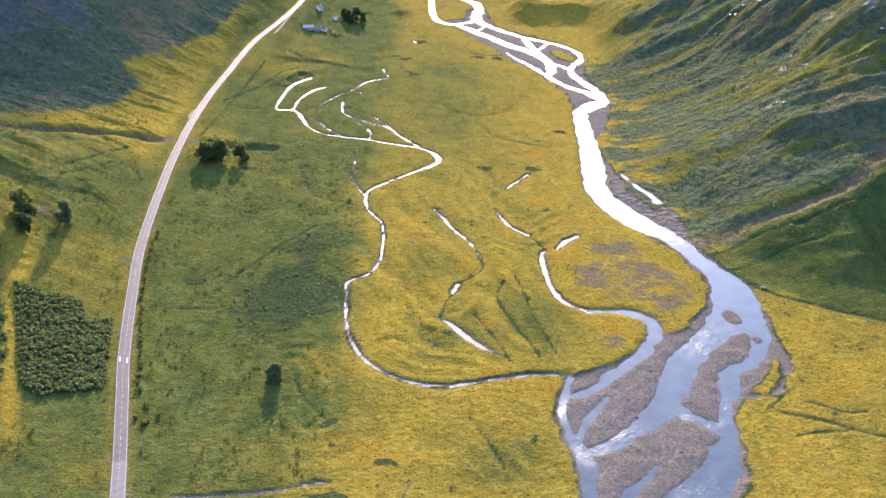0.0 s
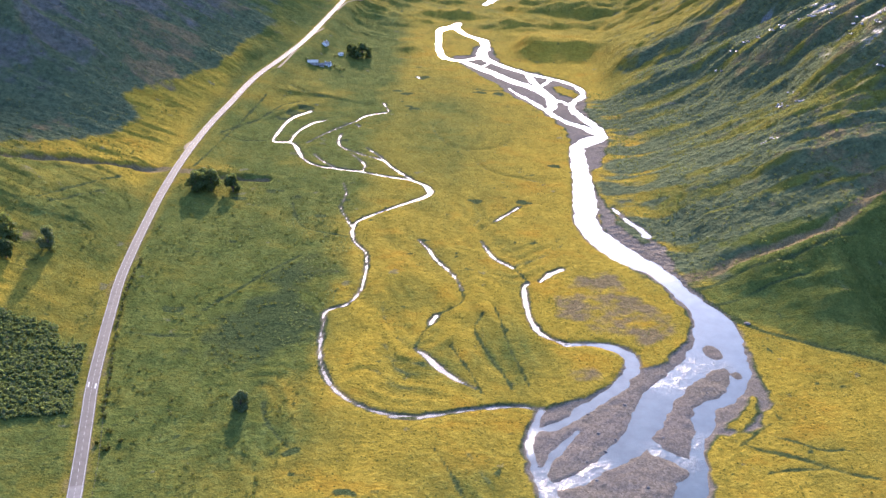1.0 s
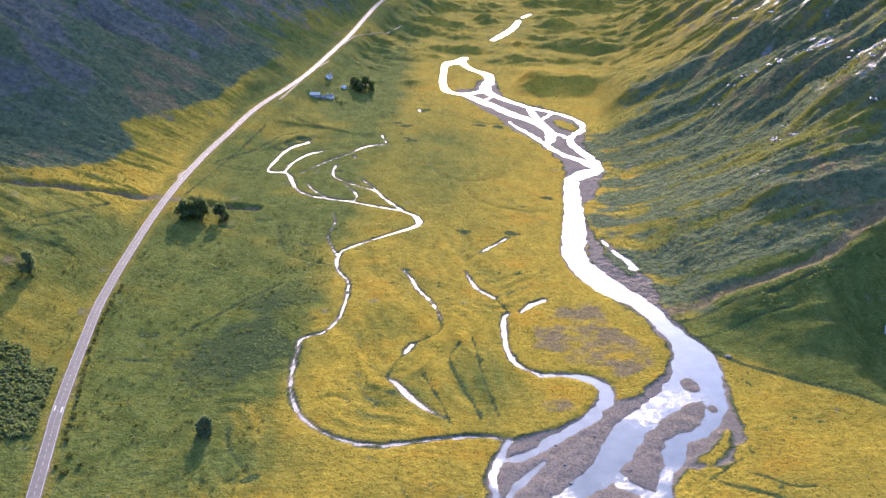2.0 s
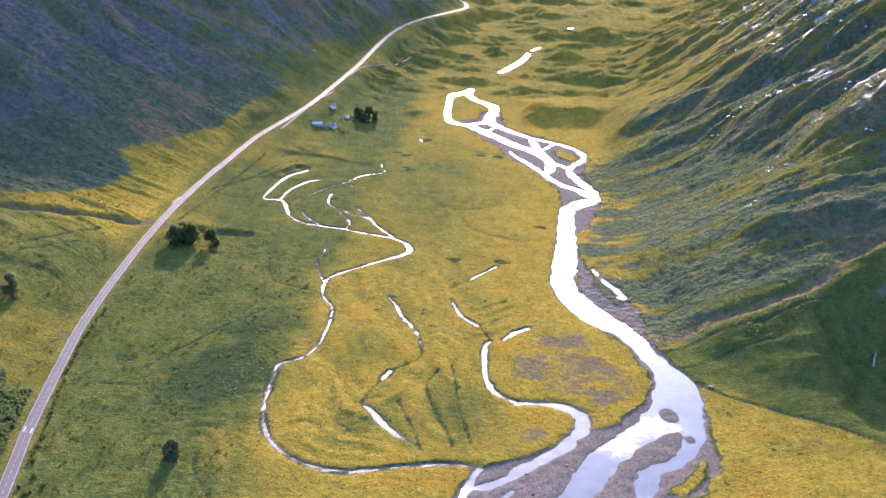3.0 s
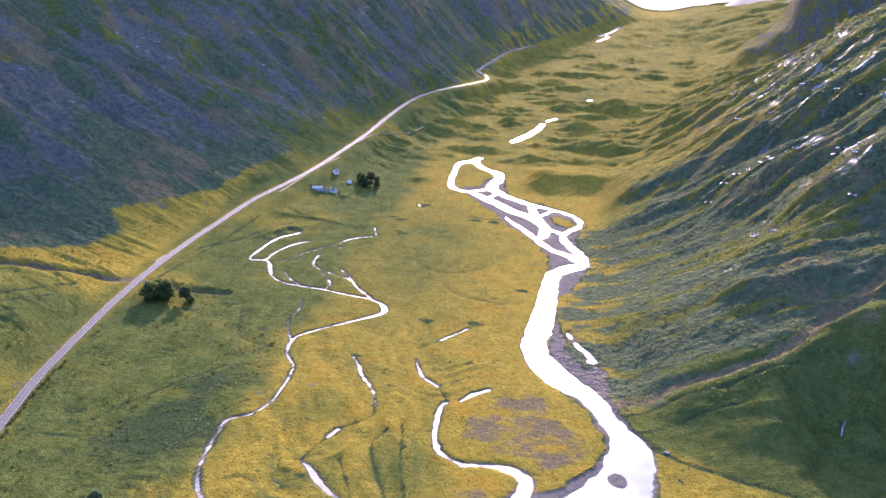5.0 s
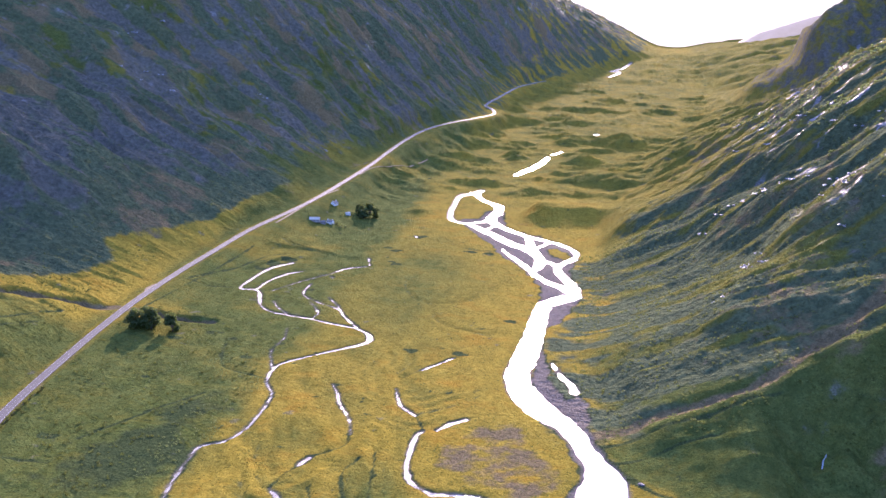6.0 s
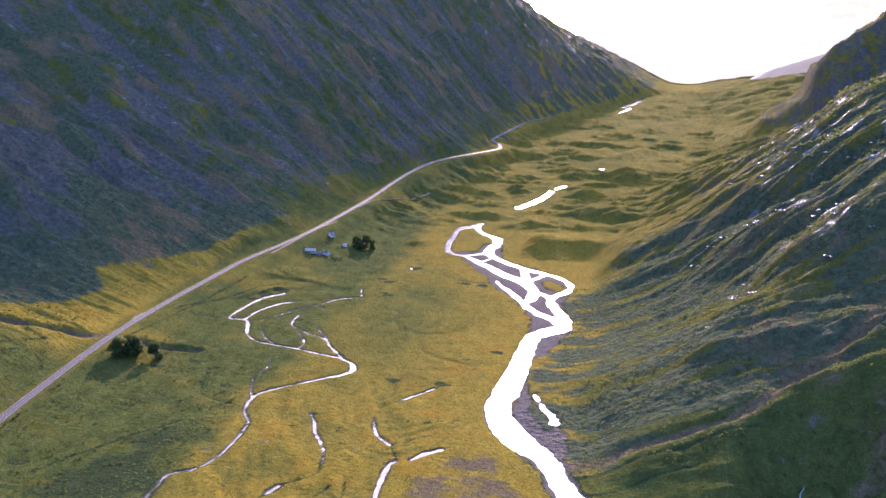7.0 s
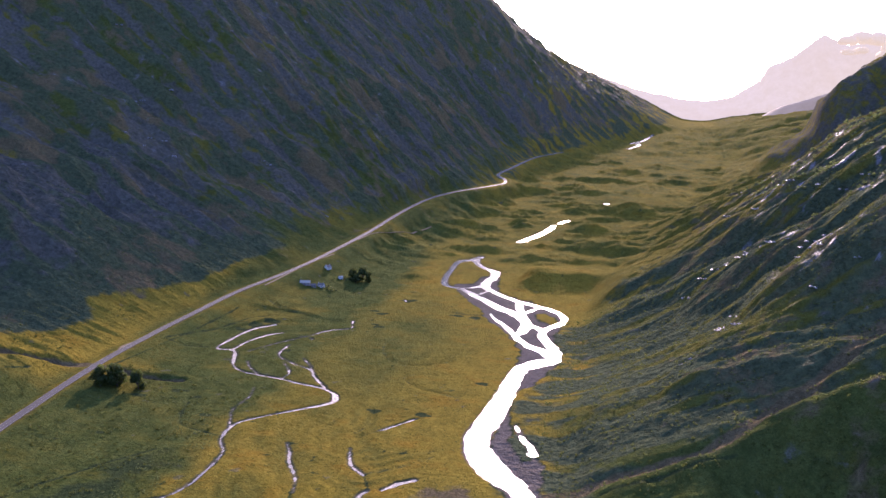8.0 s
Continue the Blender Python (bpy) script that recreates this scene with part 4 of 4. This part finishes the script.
track([(-147, 1322, 2.4), (-141, 1365, 2.4), (-129, 1404, 2.4), (-120, 1434, 2.4), (-107, 1492, 2.4), (-90, 1558, 2.4)], "pale gravel track crossing the moor")


track([(-206, 776, 3.4), (-208, 786, 3.4), (-206, 798, 3.4)], "small pale gravel pull-in beside the road")


# ---- trees and shrubs ----
def leaves(clumps, count, size, rng):
    """Small leaf blades strewn through the shells of clumps (x, y, z, radius, height)."""
    verts, faces = [], []
    weights = np.array([c[3] ** 2 for c in clumps])
    for c in rng.choice(len(clumps), count, p=weights / weights.sum()):
        x, y, z, r, h = clumps[c]
        d = rng.normal(size=3)
        d /= np.linalg.norm(d)
        o = np.array([x, y, z]) + d * np.array([r, r, h]) * rng.uniform(0.62, 1.05)
        a = np.cross(d + 0.7 * rng.normal(size=3), rng.normal(size=3))
        a /= np.linalg.norm(a) + 1e-6
        b = np.cross(a, d + 0.6 * rng.normal(size=3))
        b /= np.linalg.norm(b) + 1e-6
        s = size * rng.uniform(0.6, 1.3)
        i = len(verts)
        verts += [o - a * s, o - b * s * 0.6, o + a * s, o + b * s * 0.6]
        faces.append((i, i + 1, i + 2, i + 3))
    return verts, faces


def limb(verts, faces, a, b, ra, rb, sides=7):
    a, b = Vector(a), Vector(b)
    turn = (b - a).to_track_quat("Z", "Y")
    i = len(verts)
    for base, r in ((a, ra), (b, rb)):
        for k in range(sides):
            w = 2 * math.pi * k / sides
            verts.append(base + turn @ Vector((math.cos(w) * r, math.sin(w) * r, 0)))
    faces += [(i + k, i + (k + 1) % sides, i + sides + (k + 1) % sides, i + sides + k) for k in range(sides)]
    faces.append(tuple(range(i + sides, i + 2 * sides)))


def tree(height, width, seed, label, material, blades=2600, trunk=0.3):
    rng = np.random.default_rng(seed)
    root = tagged(new("tree"), label, "tree")
    verts, faces = [], []
    fork = height * trunk
    limb(verts, faces, (0, 0, -0.6), (0, 0, fork * 0.5), height * 0.034, height * 0.026)
    limb(verts, faces, (0, 0, fork * 0.5), (0.15, 0.1, height * 0.75), height * 0.026, height * 0.008)
    clumps = [(0.1, 0.0, height * 0.78, width * 0.24, height * 0.2)]
    for k in range(22):
        w = k * 2.4 + rng.uniform(-0.4, 0.4)
        z = height * rng.uniform(0.12, 0.86)
        reach = width * rng.uniform(0.12, 0.40) * (1.05 - 0.75 * max(0.0, z / height - 0.45))
        end = (math.cos(w) * reach, math.sin(w) * reach, z)
        limb(verts, faces, (0, 0, fork * rng.uniform(0.5, 1.2)), end, height * 0.013, height * 0.004, 5)
        clumps.append((*end, width * rng.uniform(0.10, 0.21), height * rng.uniform(0.08, 0.16)))
    raw("trunk", verts, faces, BARK, root)
    crown = raw("crown", *leaves(clumps, blades, 0.5 * (width / 9) ** 0.5, rng), material, root)
    return root


def standing(ob, x, y, turn=0.0, size=1.0, sink=0.0):
    ob.matrix_world = Matrix.LocRotScale((x, y, float(ground_at(x, y)[0]) - sink), Euler((0, 0, turn)), (size, size, size))
    return ob


standing(tree(11.5, 9.5, 1, "rounded leafy broadleaf tree alone on the green pasture", PALE_LEAF, 5200, 0.05), -77, 407, 0.0, 1.0, 0.8)
for k, (x, y, h, w, words, mat) in enumerate((
        (-174, 690, 17, 16, "dark spreading tree beside the road gully", LEAF), (-165, 699, 19, 16, "tall dark broadleaf tree beside the road gully", LEAF),
        (-172, 704, 16, 14, "dark broadleaf tree in a small roadside clump", LEAF),
        (-149, 703, 16, 14, "dark broadleaf tree near the end of the gully", LEAF),
        (-246, 530, 22, 18, "tall dark tree on the rough pasture above the road", LEAF), (-241, 516, 13, 12, "dark leafy tree beside a taller one", LEAF),
        (-226, 541, 17, 13, "pale green birch on the rough pasture", PALE_LEAF),
        (-106, 1165, 15, 13, "dark tree in the shelter belt beside the cottages", LEAF), (-97, 1170, 18, 14, "tall dark tree in the shelter belt beside the cottages", LEAF),
        (-89, 1168, 14, 12, "dark tree at the end of the shelter belt", LEAF), (-102, 1157, 12, 12, "low dark tree in the shelter belt", LEAF), (-112, 1178, 12, 10, "small tree behind the cottages", LEAF))):
    ob = standing(tree(h, w, 20 + k, words, mat, 4200, 0.14), x, y, k * 1.3)
    if 6 < k:
        tagged(ob, group="shelter belt by the cottages")


def shrub(radius, seed, material, label, blades=260):
    rng = np.random.default_rng(seed)
    root = tagged(new("shrub"), label, "shrub")
    verts, faces = [], []
    clumps = []
    for k in range(5):
        w = k * 1.26 + rng.uniform(-0.3, 0.3)
        end = (math.cos(w) * radius * 0.5, math.sin(w) * radius * 0.5, radius * rng.uniform(0.5, 0.9))
        limb(verts, faces, (0, 0, -0.3), end, 0.07, 0.02, 5)
        clumps.append((*end, radius * rng.uniform(0.4, 0.6), radius * rng.uniform(0.4, 0.6)))
    raw("stems", verts, faces, BARK, root)
    raw("foliage", *leaves(clumps, blades, 0.26, rng), material, root)
    return root


rng = np.random.default_rng(5)
kinds = [shrub(r, 40 + k, SCRUB, "dark low shrub in the row along the road fence") for k, r in enumerate((1.3, 1.7, 1.0))]
row = glide([(-141, 391, 1), (-152, 432, 1), (-164, 479, 1), (-174, 527, 1), (-178, 566, 1)], 12)
spots = [(p[0] + rng.uniform(-1, 1), p[1] + rng.uniform(-1.5, 1.5)) for p in row] + [(-131 + rng.uniform(-6, 6), 385 + rng.uniform(-20, 12)) for _ in range(8)]
for k, (x, y) in enumerate(spots):
    ob = kinds[k] if k < 3 else copy_thing(kinds[k % 3], Matrix())
    size = rng.uniform(0.6, 1.25)
    standing(ob, x, y, rng.uniform(0, 6), size)
    tagged(ob, group="shrubs along the road fence")


def thicket(name, spots, label, category, material, blades, size, low, high):
    """Many small bushes as one body of growth."""
    pts = np.array(spots)
    z = ground_at(pts[:, 0], pts[:, 1])
    verts, faces = [], []
    base = [leaves([(0, 0, 0.55, 0.75, 0.6), (0.4, 0.3, 0.4, 0.5, 0.4), (-0.4, -0.2, 0.45, 0.5, 0.45)], blades, size, np.random.default_rng(90 + k)) for k in range(6)]
    for k, (x, y) in enumerate(pts):
        vs, fs = base[k % 6]
        s, w = rng.uniform(low, high), rng.uniform(0, 6.28)
        v = np.array(vs) * s
        c, d = math.cos(w), math.sin(w)
        i = len(verts)
        verts += [(x + a * c - b * d, y + a * d + b * c, z[k] + h - 0.05) for a, b, h in v]
        faces += [tuple(f + i for f in face) for face in fs]
    return tagged(raw(name, verts, faces, material), label, category, kind="stuff")


def inside(corners, count, margin=0.0):
    c = np.array(corners, float)
    p = rng.uniform(c.min(0), c.max(0), (count * 4, 2))
    return p[area_distance(p[:, 0], p[:, 1], corners, 30) < -margin][:count]


thicket("plantation", inside(WOOD, 1500, 0.5), "dense dark green block of young planted trees", "plantation", NEEDLE, 46, 0.34, 1.0, 1.9)
thicket("plantation", inside([(-240, 470), (-233, 460), (-209, 405), (-206, 380), (-230, 385)], 260), "dark green strip of young planted trees", "plantation", NEEDLE, 46, 0.34, 0.9, 1.6)


def scatter(area, count, seed, gate, low, size):
    p = np.random.default_rng(seed).uniform((area[0], area[2]), (area[1], area[3]), (count * 6, 2))
    keep = octaves(p[:, 0], p[:, 1], size, 3, seed) > gate
    keep &= strokes_distance(p[:, 0], p[:, 1], RIVER_LINES + BROOK_LINES + POOL_LINES, 8) > 3
    keep &= line_height(p[:, 0], p[:, 1], ROAD_LINE, ROAD_Z, 20)[0] > 9
    for a in GRAVEL_AREAS:
        keep &= area_distance(p[:, 0], p[:, 1], a, 10) > 2
    return p[keep][:count]


thicket("tussocks", np.vstack([scatter((-190, -50, 320, 760), 900, 3, -0.1, 0, 30), scatter((-330, -200, 380, 760), 420, 4, 0.0, 0, 40)]), "dark rush tussocks and low scrub dotted over the pasture", "tussock", SCRUB, 30, 0.26, 0.6, 1.6)
thicket("tussocks", np.vstack([inside(BAR, 330), scatter((75, 175, 470, 620), 200, 6, 0.0, 0, 20)]), "dark heather tussocks on the old gravel bar", "tussock", SCRUB, 20, 0.22, 0.35, 0.8)
thicket("tussocks", np.vstack([scatter((-50, 160, 620, 1000), 260, 7, 0.25, 0, 50), scatter((-60, 120, 320, 600), 260, 8, 0.15, 0, 30), scatter((150, 300, 330, 520), 260, 9, 0.1, 0, 30)]), "rush tussocks strewn over golden meadow grass", "tussock", SCRUB, 20, 0.24, 0.4, 0.9)
thicket("tussocks", np.vstack([scatter((-75, -45, 470, 640), 240, 21, -0.2, 0, 25), scatter((-135, -60, 600, 700), 200, 22, 0.1, 0, 25)]), "pale green rush clumps beside the winding brook", "tussock", PALE_LEAF, 22, 0.26, 0.5, 1.2)
thicket("bracken", scatter((165, 420, 560, 1050), 3600, 12, -0.3, 0, 45), "bracken and heather clumps over the steep hillside", "bracken", FERN, 16, 0.36, 0.6, 1.4)
thicket("birch_scrub", scatter((385, 560, 930, 1520), 1000, 13, -0.25, 0, 60), "small birches strewn over the upper hillside", "scrub", PALE_LEAF, 36, 0.34, 0.8, 2.8)
thicket("bracken", scatter((-470, -230, 750, 1350), 900, 14, 0.0, 0, 45), "bracken and heather clumps on the shaded hillside", "bracken", FERN, 16, 0.36, 0.6, 1.3)


# ---- rocks ----
def outcrop(seed, label):
    r = random.Random(seed)
    root = tagged(new("rock_outcrop"), label, "rock")
    for k in range(11):
        bm = bmesh.new()
        sx, sy, sz = r.uniform(0.6, 2.4), r.uniform(0.4, 1.3), r.uniform(0.35, 0.9)
        place = pose(r.uniform(-11, 11), r.uniform(-3.5, 3.5), r.uniform(-0.2, 0.4), r.uniform(-20, 20), r.uniform(-20, 20), r.uniform(-25, 25))
        for v in bmesh.ops.create_icosphere(bm, subdivisions=2, radius=1.0)["verts"]:
            c = v.co * (1 + 0.35 * noise.noise(v.co * 1.7 + Vector((seed, k, 0))))
            c = Vector((round(c.x * 2.2) / 2.2 * 0.5 + c.x * 0.5, c.y, round(c.z * 2) / 2 * 0.6 + c.z * 0.4))
            v.co = place @ Vector((c.x * sx, c.y * sy, c.z * sz))
        part("slab", bm, ROCK, root)
    return root


def strew(kinds, spots, group, low, high, turn, sink):
    r = random.Random(len(spots))
    for k, (x, y) in enumerate(spots):
        ob = kinds[k] if k < len(kinds) else copy_thing(kinds[k % len(kinds)], Matrix())
        standing(ob, x, y, radians(turn) + r.uniform(-0.4, 0.4), r.uniform(low, high), sink)
        tagged(ob, group=group)


RIGHT_ROCKS = [(271, 738), (279, 733), (314, 820), (300, 963), (318, 956), (334, 932), (362, 839), (370, 843), (383, 832), (373, 819), (361, 891), (337, 939), (311, 964), (285, 954), (303, 811), (313, 791),
               (365, 769), (391, 772), (382, 1081), (390, 1081), (357, 1069), (335, 1128), (437, 960), (422, 978), (345, 925), (352, 905), (328, 948), (376, 858), (305, 803), (405, 1010)]
strew([outcrop(k, "wet grey rock slabs breaking through the sunlit hillside") for k in range(5)], RIGHT_ROCKS, "rock slabs on the sunlit hillside", 0.5, 1.0, 40, 0.3)
LEFT_ROCKS = [(-491, 1336), (-433, 1266), (-417, 1276), (-501, 1363), (-481, 1422), (-321, 1404), (-312, 1403), (-213, 1376), (-392, 1251), (-461, 1613), (-584, 1458), (-456, 1238), (-427, 1238), (-484, 1339), (-501, 1345)]
strew([outcrop(20 + k, "pale rock slabs on the shaded mountainside") for k in range(4)], LEFT_ROCKS, "rock slabs on the shaded mountainside", 0.8, 1.5, -50, 0.3)


def boulder(seed, label):
    r = random.Random(seed)
    bm = bmesh.new()
    for v in bmesh.ops.create_icosphere(bm, subdivisions=2, radius=0.8)["verts"]:
        v.co = v.co * (1 + 0.4 * noise.noise(v.co * 1.5 + Vector((seed, 3, 0))))
        v.co.z *= 0.7
    mesh = bpy.data.meshes.new("boulder")
    bm.to_mesh(mesh)
    bm.free()
    mesh.materials.append(BOULDER)
    return tagged(new("boulder", mesh), label, "boulder")


RIVER_ROCKS = [(99, 417), (119, 427), (110, 396), (94, 377), (71, 372), (165, 442), (180, 449), (158, 416), (134, 399), (104, 386), (102, 400), (120, 359), (97, 363)]
strew([boulder(60 + k, "dark rounded boulder on the grey shingle") for k in range(4)], RIVER_ROCKS, "boulders on the shingle", 0.7, 1.4, 0, 0.15)


strew([boulder(70, "large lone boulder at the foot of the green slope")], [(207, 521)], "", 2.2, 2.3, 30, 0.3)


def cascade(points, width):
    line = glide(points, 6)
    z = ground_at(line[:, 0], line[:, 1])
    ob = raw("waterfall", *ribbon(line, z, -width / 2, width / 2, 0.25, 0.3, 0.15), FOAM)
    return tagged(ob, "thin white waterfall on a dark rock step", "waterfall")


cascade([(314, 563, 1), (313, 560, 1), (311, 556, 1), (309.5, 551, 1)], 0.4)


# ---- the cottages ----
def house(long, deep, wall, rise, walls, roofing, label, name="cottage", chimneys=0, openings=2):
    root = tagged(new(name), label, "house")
    bm = bmesh.new()
    block(bm, -long / 2, long / 2, -deep / 2, deep / 2, -1.2, wall)
    for s in (-1, 1):
        x = s * (long / 2 - 0.25)
        a = [bm.verts.new((x + d, y, z)) for d in (-0.25, 0.25) for y, z in ((-deep / 2, wall), (deep / 2, wall), (0, wall + rise))]
        for f in ((0, 1, 2), (5, 4, 3), (0, 3, 4, 1), (1, 4, 5, 2), (2, 5, 3, 0)):
            bm.faces.new([a[i] for i in f])
    part("wall", bm, walls, root)
    for s in (-1, 1):
        bm = bmesh.new()
        slope = math.atan2(rise, deep / 2)
        width = math.hypot(rise, deep / 2) + 0.5
        block(bm, -long / 2 - 0.3, long / 2 + 0.3, 0, width, 0, 0.18, 0.04)
        turn = Matrix.Translation((0, 0, wall + rise + 0.04)) @ Matrix.Rotation(0 if s > 0 else math.pi, 4, "Z") @ Matrix.Rotation(-slope, 4, "X")
        bm.transform(turn)
        part("roof", bm, roofing, root)
    for k in range(chimneys):
        bm = bmesh.new()
        x = (-1 if k else 1) * (long / 2 - 0.6)
        block(bm, x - 0.4, x + 0.4, -0.4, 0.4, wall + rise - 0.5, wall + rise + 1.0, 0.05)
        part("chimney", bm, walls, root)
    for side in (-1, 1):
        for k in range(openings):
            x = (k + 0.5) / openings * long - long / 2
            door = side < 0 and k == openings // 2
            bm = bmesh.new()
            y = side * (deep / 2 + 0.02)
            block(bm, x - 0.5, x + 0.5, y - 0.06, y + 0.06, 0.1 if door else 1.0, 2.1, 0.02)
            piece = part("door" if door else "window", bm, TIMBER, root)
            if not door:
                bm = bmesh.new()
                block(bm, x - 0.42, x + 0.42, y - 0.08, y + 0.08, 1.08, 2.02)
                part("pane", bm, PANE, piece)
    return root


standing(house(14, 7, 3.0, 2.6, STONE, TIN, "long stone barn with a pale metal roof", "barn", 0, 3), -146, 1094, radians(10), 0.85)
standing(house(7, 5, 2.4, 1.8, STONE, SLATE, "small stone outbuilding with a slate roof", "outbuilding", 0, 2), -137, 1097, radians(25), 0.85)
standing(house(9, 6, 2.8, 2.4, HARLING, SLATE, "white harled cottage with a slate roof", "cottage", 2, 3), -130, 1105, radians(-15), 0.85)
standing(house(10, 6, 2.9, 2.5, HARLING, SLATE, "white harled cottage set back from the barn", "cottage", 2, 3), -142, 1169, radians(70), 0.85)
standing(house(6, 4.5, 2.3, 1.6, HARLING, TIN, "small white shed among the trees", "shed", 0, 2), -122, 1158, radians(40), 0.85)
hedge = [shrub(r, 140 + k, PALE_LEAF, "pale garden bush beside the cottages", 300) for k, r in enumerate((2.0, 2.6))]
for k, (x, y) in enumerate([(-120, 1100), (-116, 1104), (-111, 1103), (-115, 1097), (-123, 1110), (-127, 1148), (-119, 1166), (-115, 1156), (-153, 1099), (-126, 1098)]):
    ob = hedge[k] if k < 2 else copy_thing(hedge[k % 2], Matrix())
    standing(ob, x, y, k * 1.1, rng.uniform(0.8, 1.3))
    tagged(ob, group="garden bushes by the cottages")


# ---- the roadside fence ----
fence = tagged(new("fence"), "post and wire fence along the road verge", "fence")
line = glide([(-120, 305, 1), (-122, 318, 1), (-131, 356, 1), (-141, 391, 1), (-152, 432, 1), (-164, 479, 1), (-174, 527, 1), (-178, 566, 1)], 10)
tops = ground_at(line[:, 0], line[:, 1])
bm = bmesh.new()
block(bm, -0.09, 0.09, -0.09, 0.09, -0.3, 1.2, 0.02)
first = part("post", bm, TIMBER, fence)
for k in range(len(line)):
    post = first if k == 0 else new("post", first.data)
    post.parent = fence
    post.location = (line[k, 0], line[k, 1], tops[k])
for h in (0.5, 1.0):
    verts, faces = [], []
    for k in range(len(line) - 1):
        limb(verts, faces, (line[k, 0], line[k, 1], tops[k] + h), (line[k + 1, 0], line[k + 1, 1], tops[k + 1] + h), 0.012, 0.012, 4)
    raw("wire", verts, faces, TIMBER, fence)


# ---- the far head of the glen ----
def far_ridge(points, depth, label, seed, material):
    """A distant mountain: crest heights along x, falling away before and behind."""
    xs = np.linspace(points[0][0], points[-1][0], 120)
    crest = np.interp(xs, [p[0] for p in points], [p[1] for p in points])
    crest = crest + 8 * octaves(xs, xs * 0 + seed, 160, 4, seed) * step(0, 120, crest - 180)
    ys = np.linspace(-1, 1, 24)
    gx, gv = np.meshgrid(xs, ys)
    heights = 150 + (crest[None, :] - 150) * (1 - np.abs(gv)) + 10 * octaves(gx, gv * 300, 90, 3, seed + 5) * (1 - np.abs(gv)) * np.abs(gv) * 4
    ob = sheet("backdrop", xs, depth + 260 * ys, heights, material)
    return tagged(ob, label, "mountain", kind="structure")


# Backdrop ridges; their haze is a glow in the material.
far_ridge([(-200, 440), (60, 378), (174, 346), (303, 309), (428, 283), (538, 274), (657, 297), (770, 373), (805, 442), (890, 485), (1020, 583), (1116, 537), (1250, 552), (1500, 450), (1900, 300)], 4450, "peak and ridge at the far head of the glen, glowing with painted haze", 3, HAZE_ROCK)
far_ridge([(430, 40), (528, 100), (600, 140), (674, 184), (740, 228), (800, 262), (880, 290), (999, 328), (1100, 352), (1400, 380), (1700, 300)], 3950, "grey shoulder of hills beyond the crags, with painted haze glow", 9, HAZE_HILL)


def cloud(lumps, label):
    """A bank of cloud hung on the far peak: flattened lumps grown into one body."""
    bm = bmesh.new()
    for x, y, z, w, h in lumps:
        for v in bmesh.ops.create_icosphere(bm, subdivisions=3, radius=1.0)["verts"]:
            c = v.co * (1 + 0.30 * noise.noise(v.co * 1.6 + Vector((x, z, 0))) + 0.14 * noise.noise(v.co * 4.0 + Vector((z, x, 3))))
            v.co = Vector((x + c.x * w, y + c.y * 40, z + c.z * h))
    mesh = bpy.data.meshes.new("cloud")
    bm.to_mesh(mesh)
    bm.free()
    mesh.polygons.foreach_set("use_smooth", np.full(len(mesh.polygons), True))
    # Glows with the same painted haze as the far peak.
    mesh.materials.append(HAZE_ROCK)
    return tagged(new("cloud", mesh), label, "cloud", kind="structure")


cloud([(1055, 4130, 522, 42, 20), (1110, 4130, 532, 50, 24), (1165, 4130, 528, 44, 26), (1200, 4130, 500, 24, 34), (1190, 4130, 462, 26, 24), (1060, 4130, 476, 30, 12), (1105, 4130, 484, 26, 14)], "ragged bank of cloud drifting round the far peak")
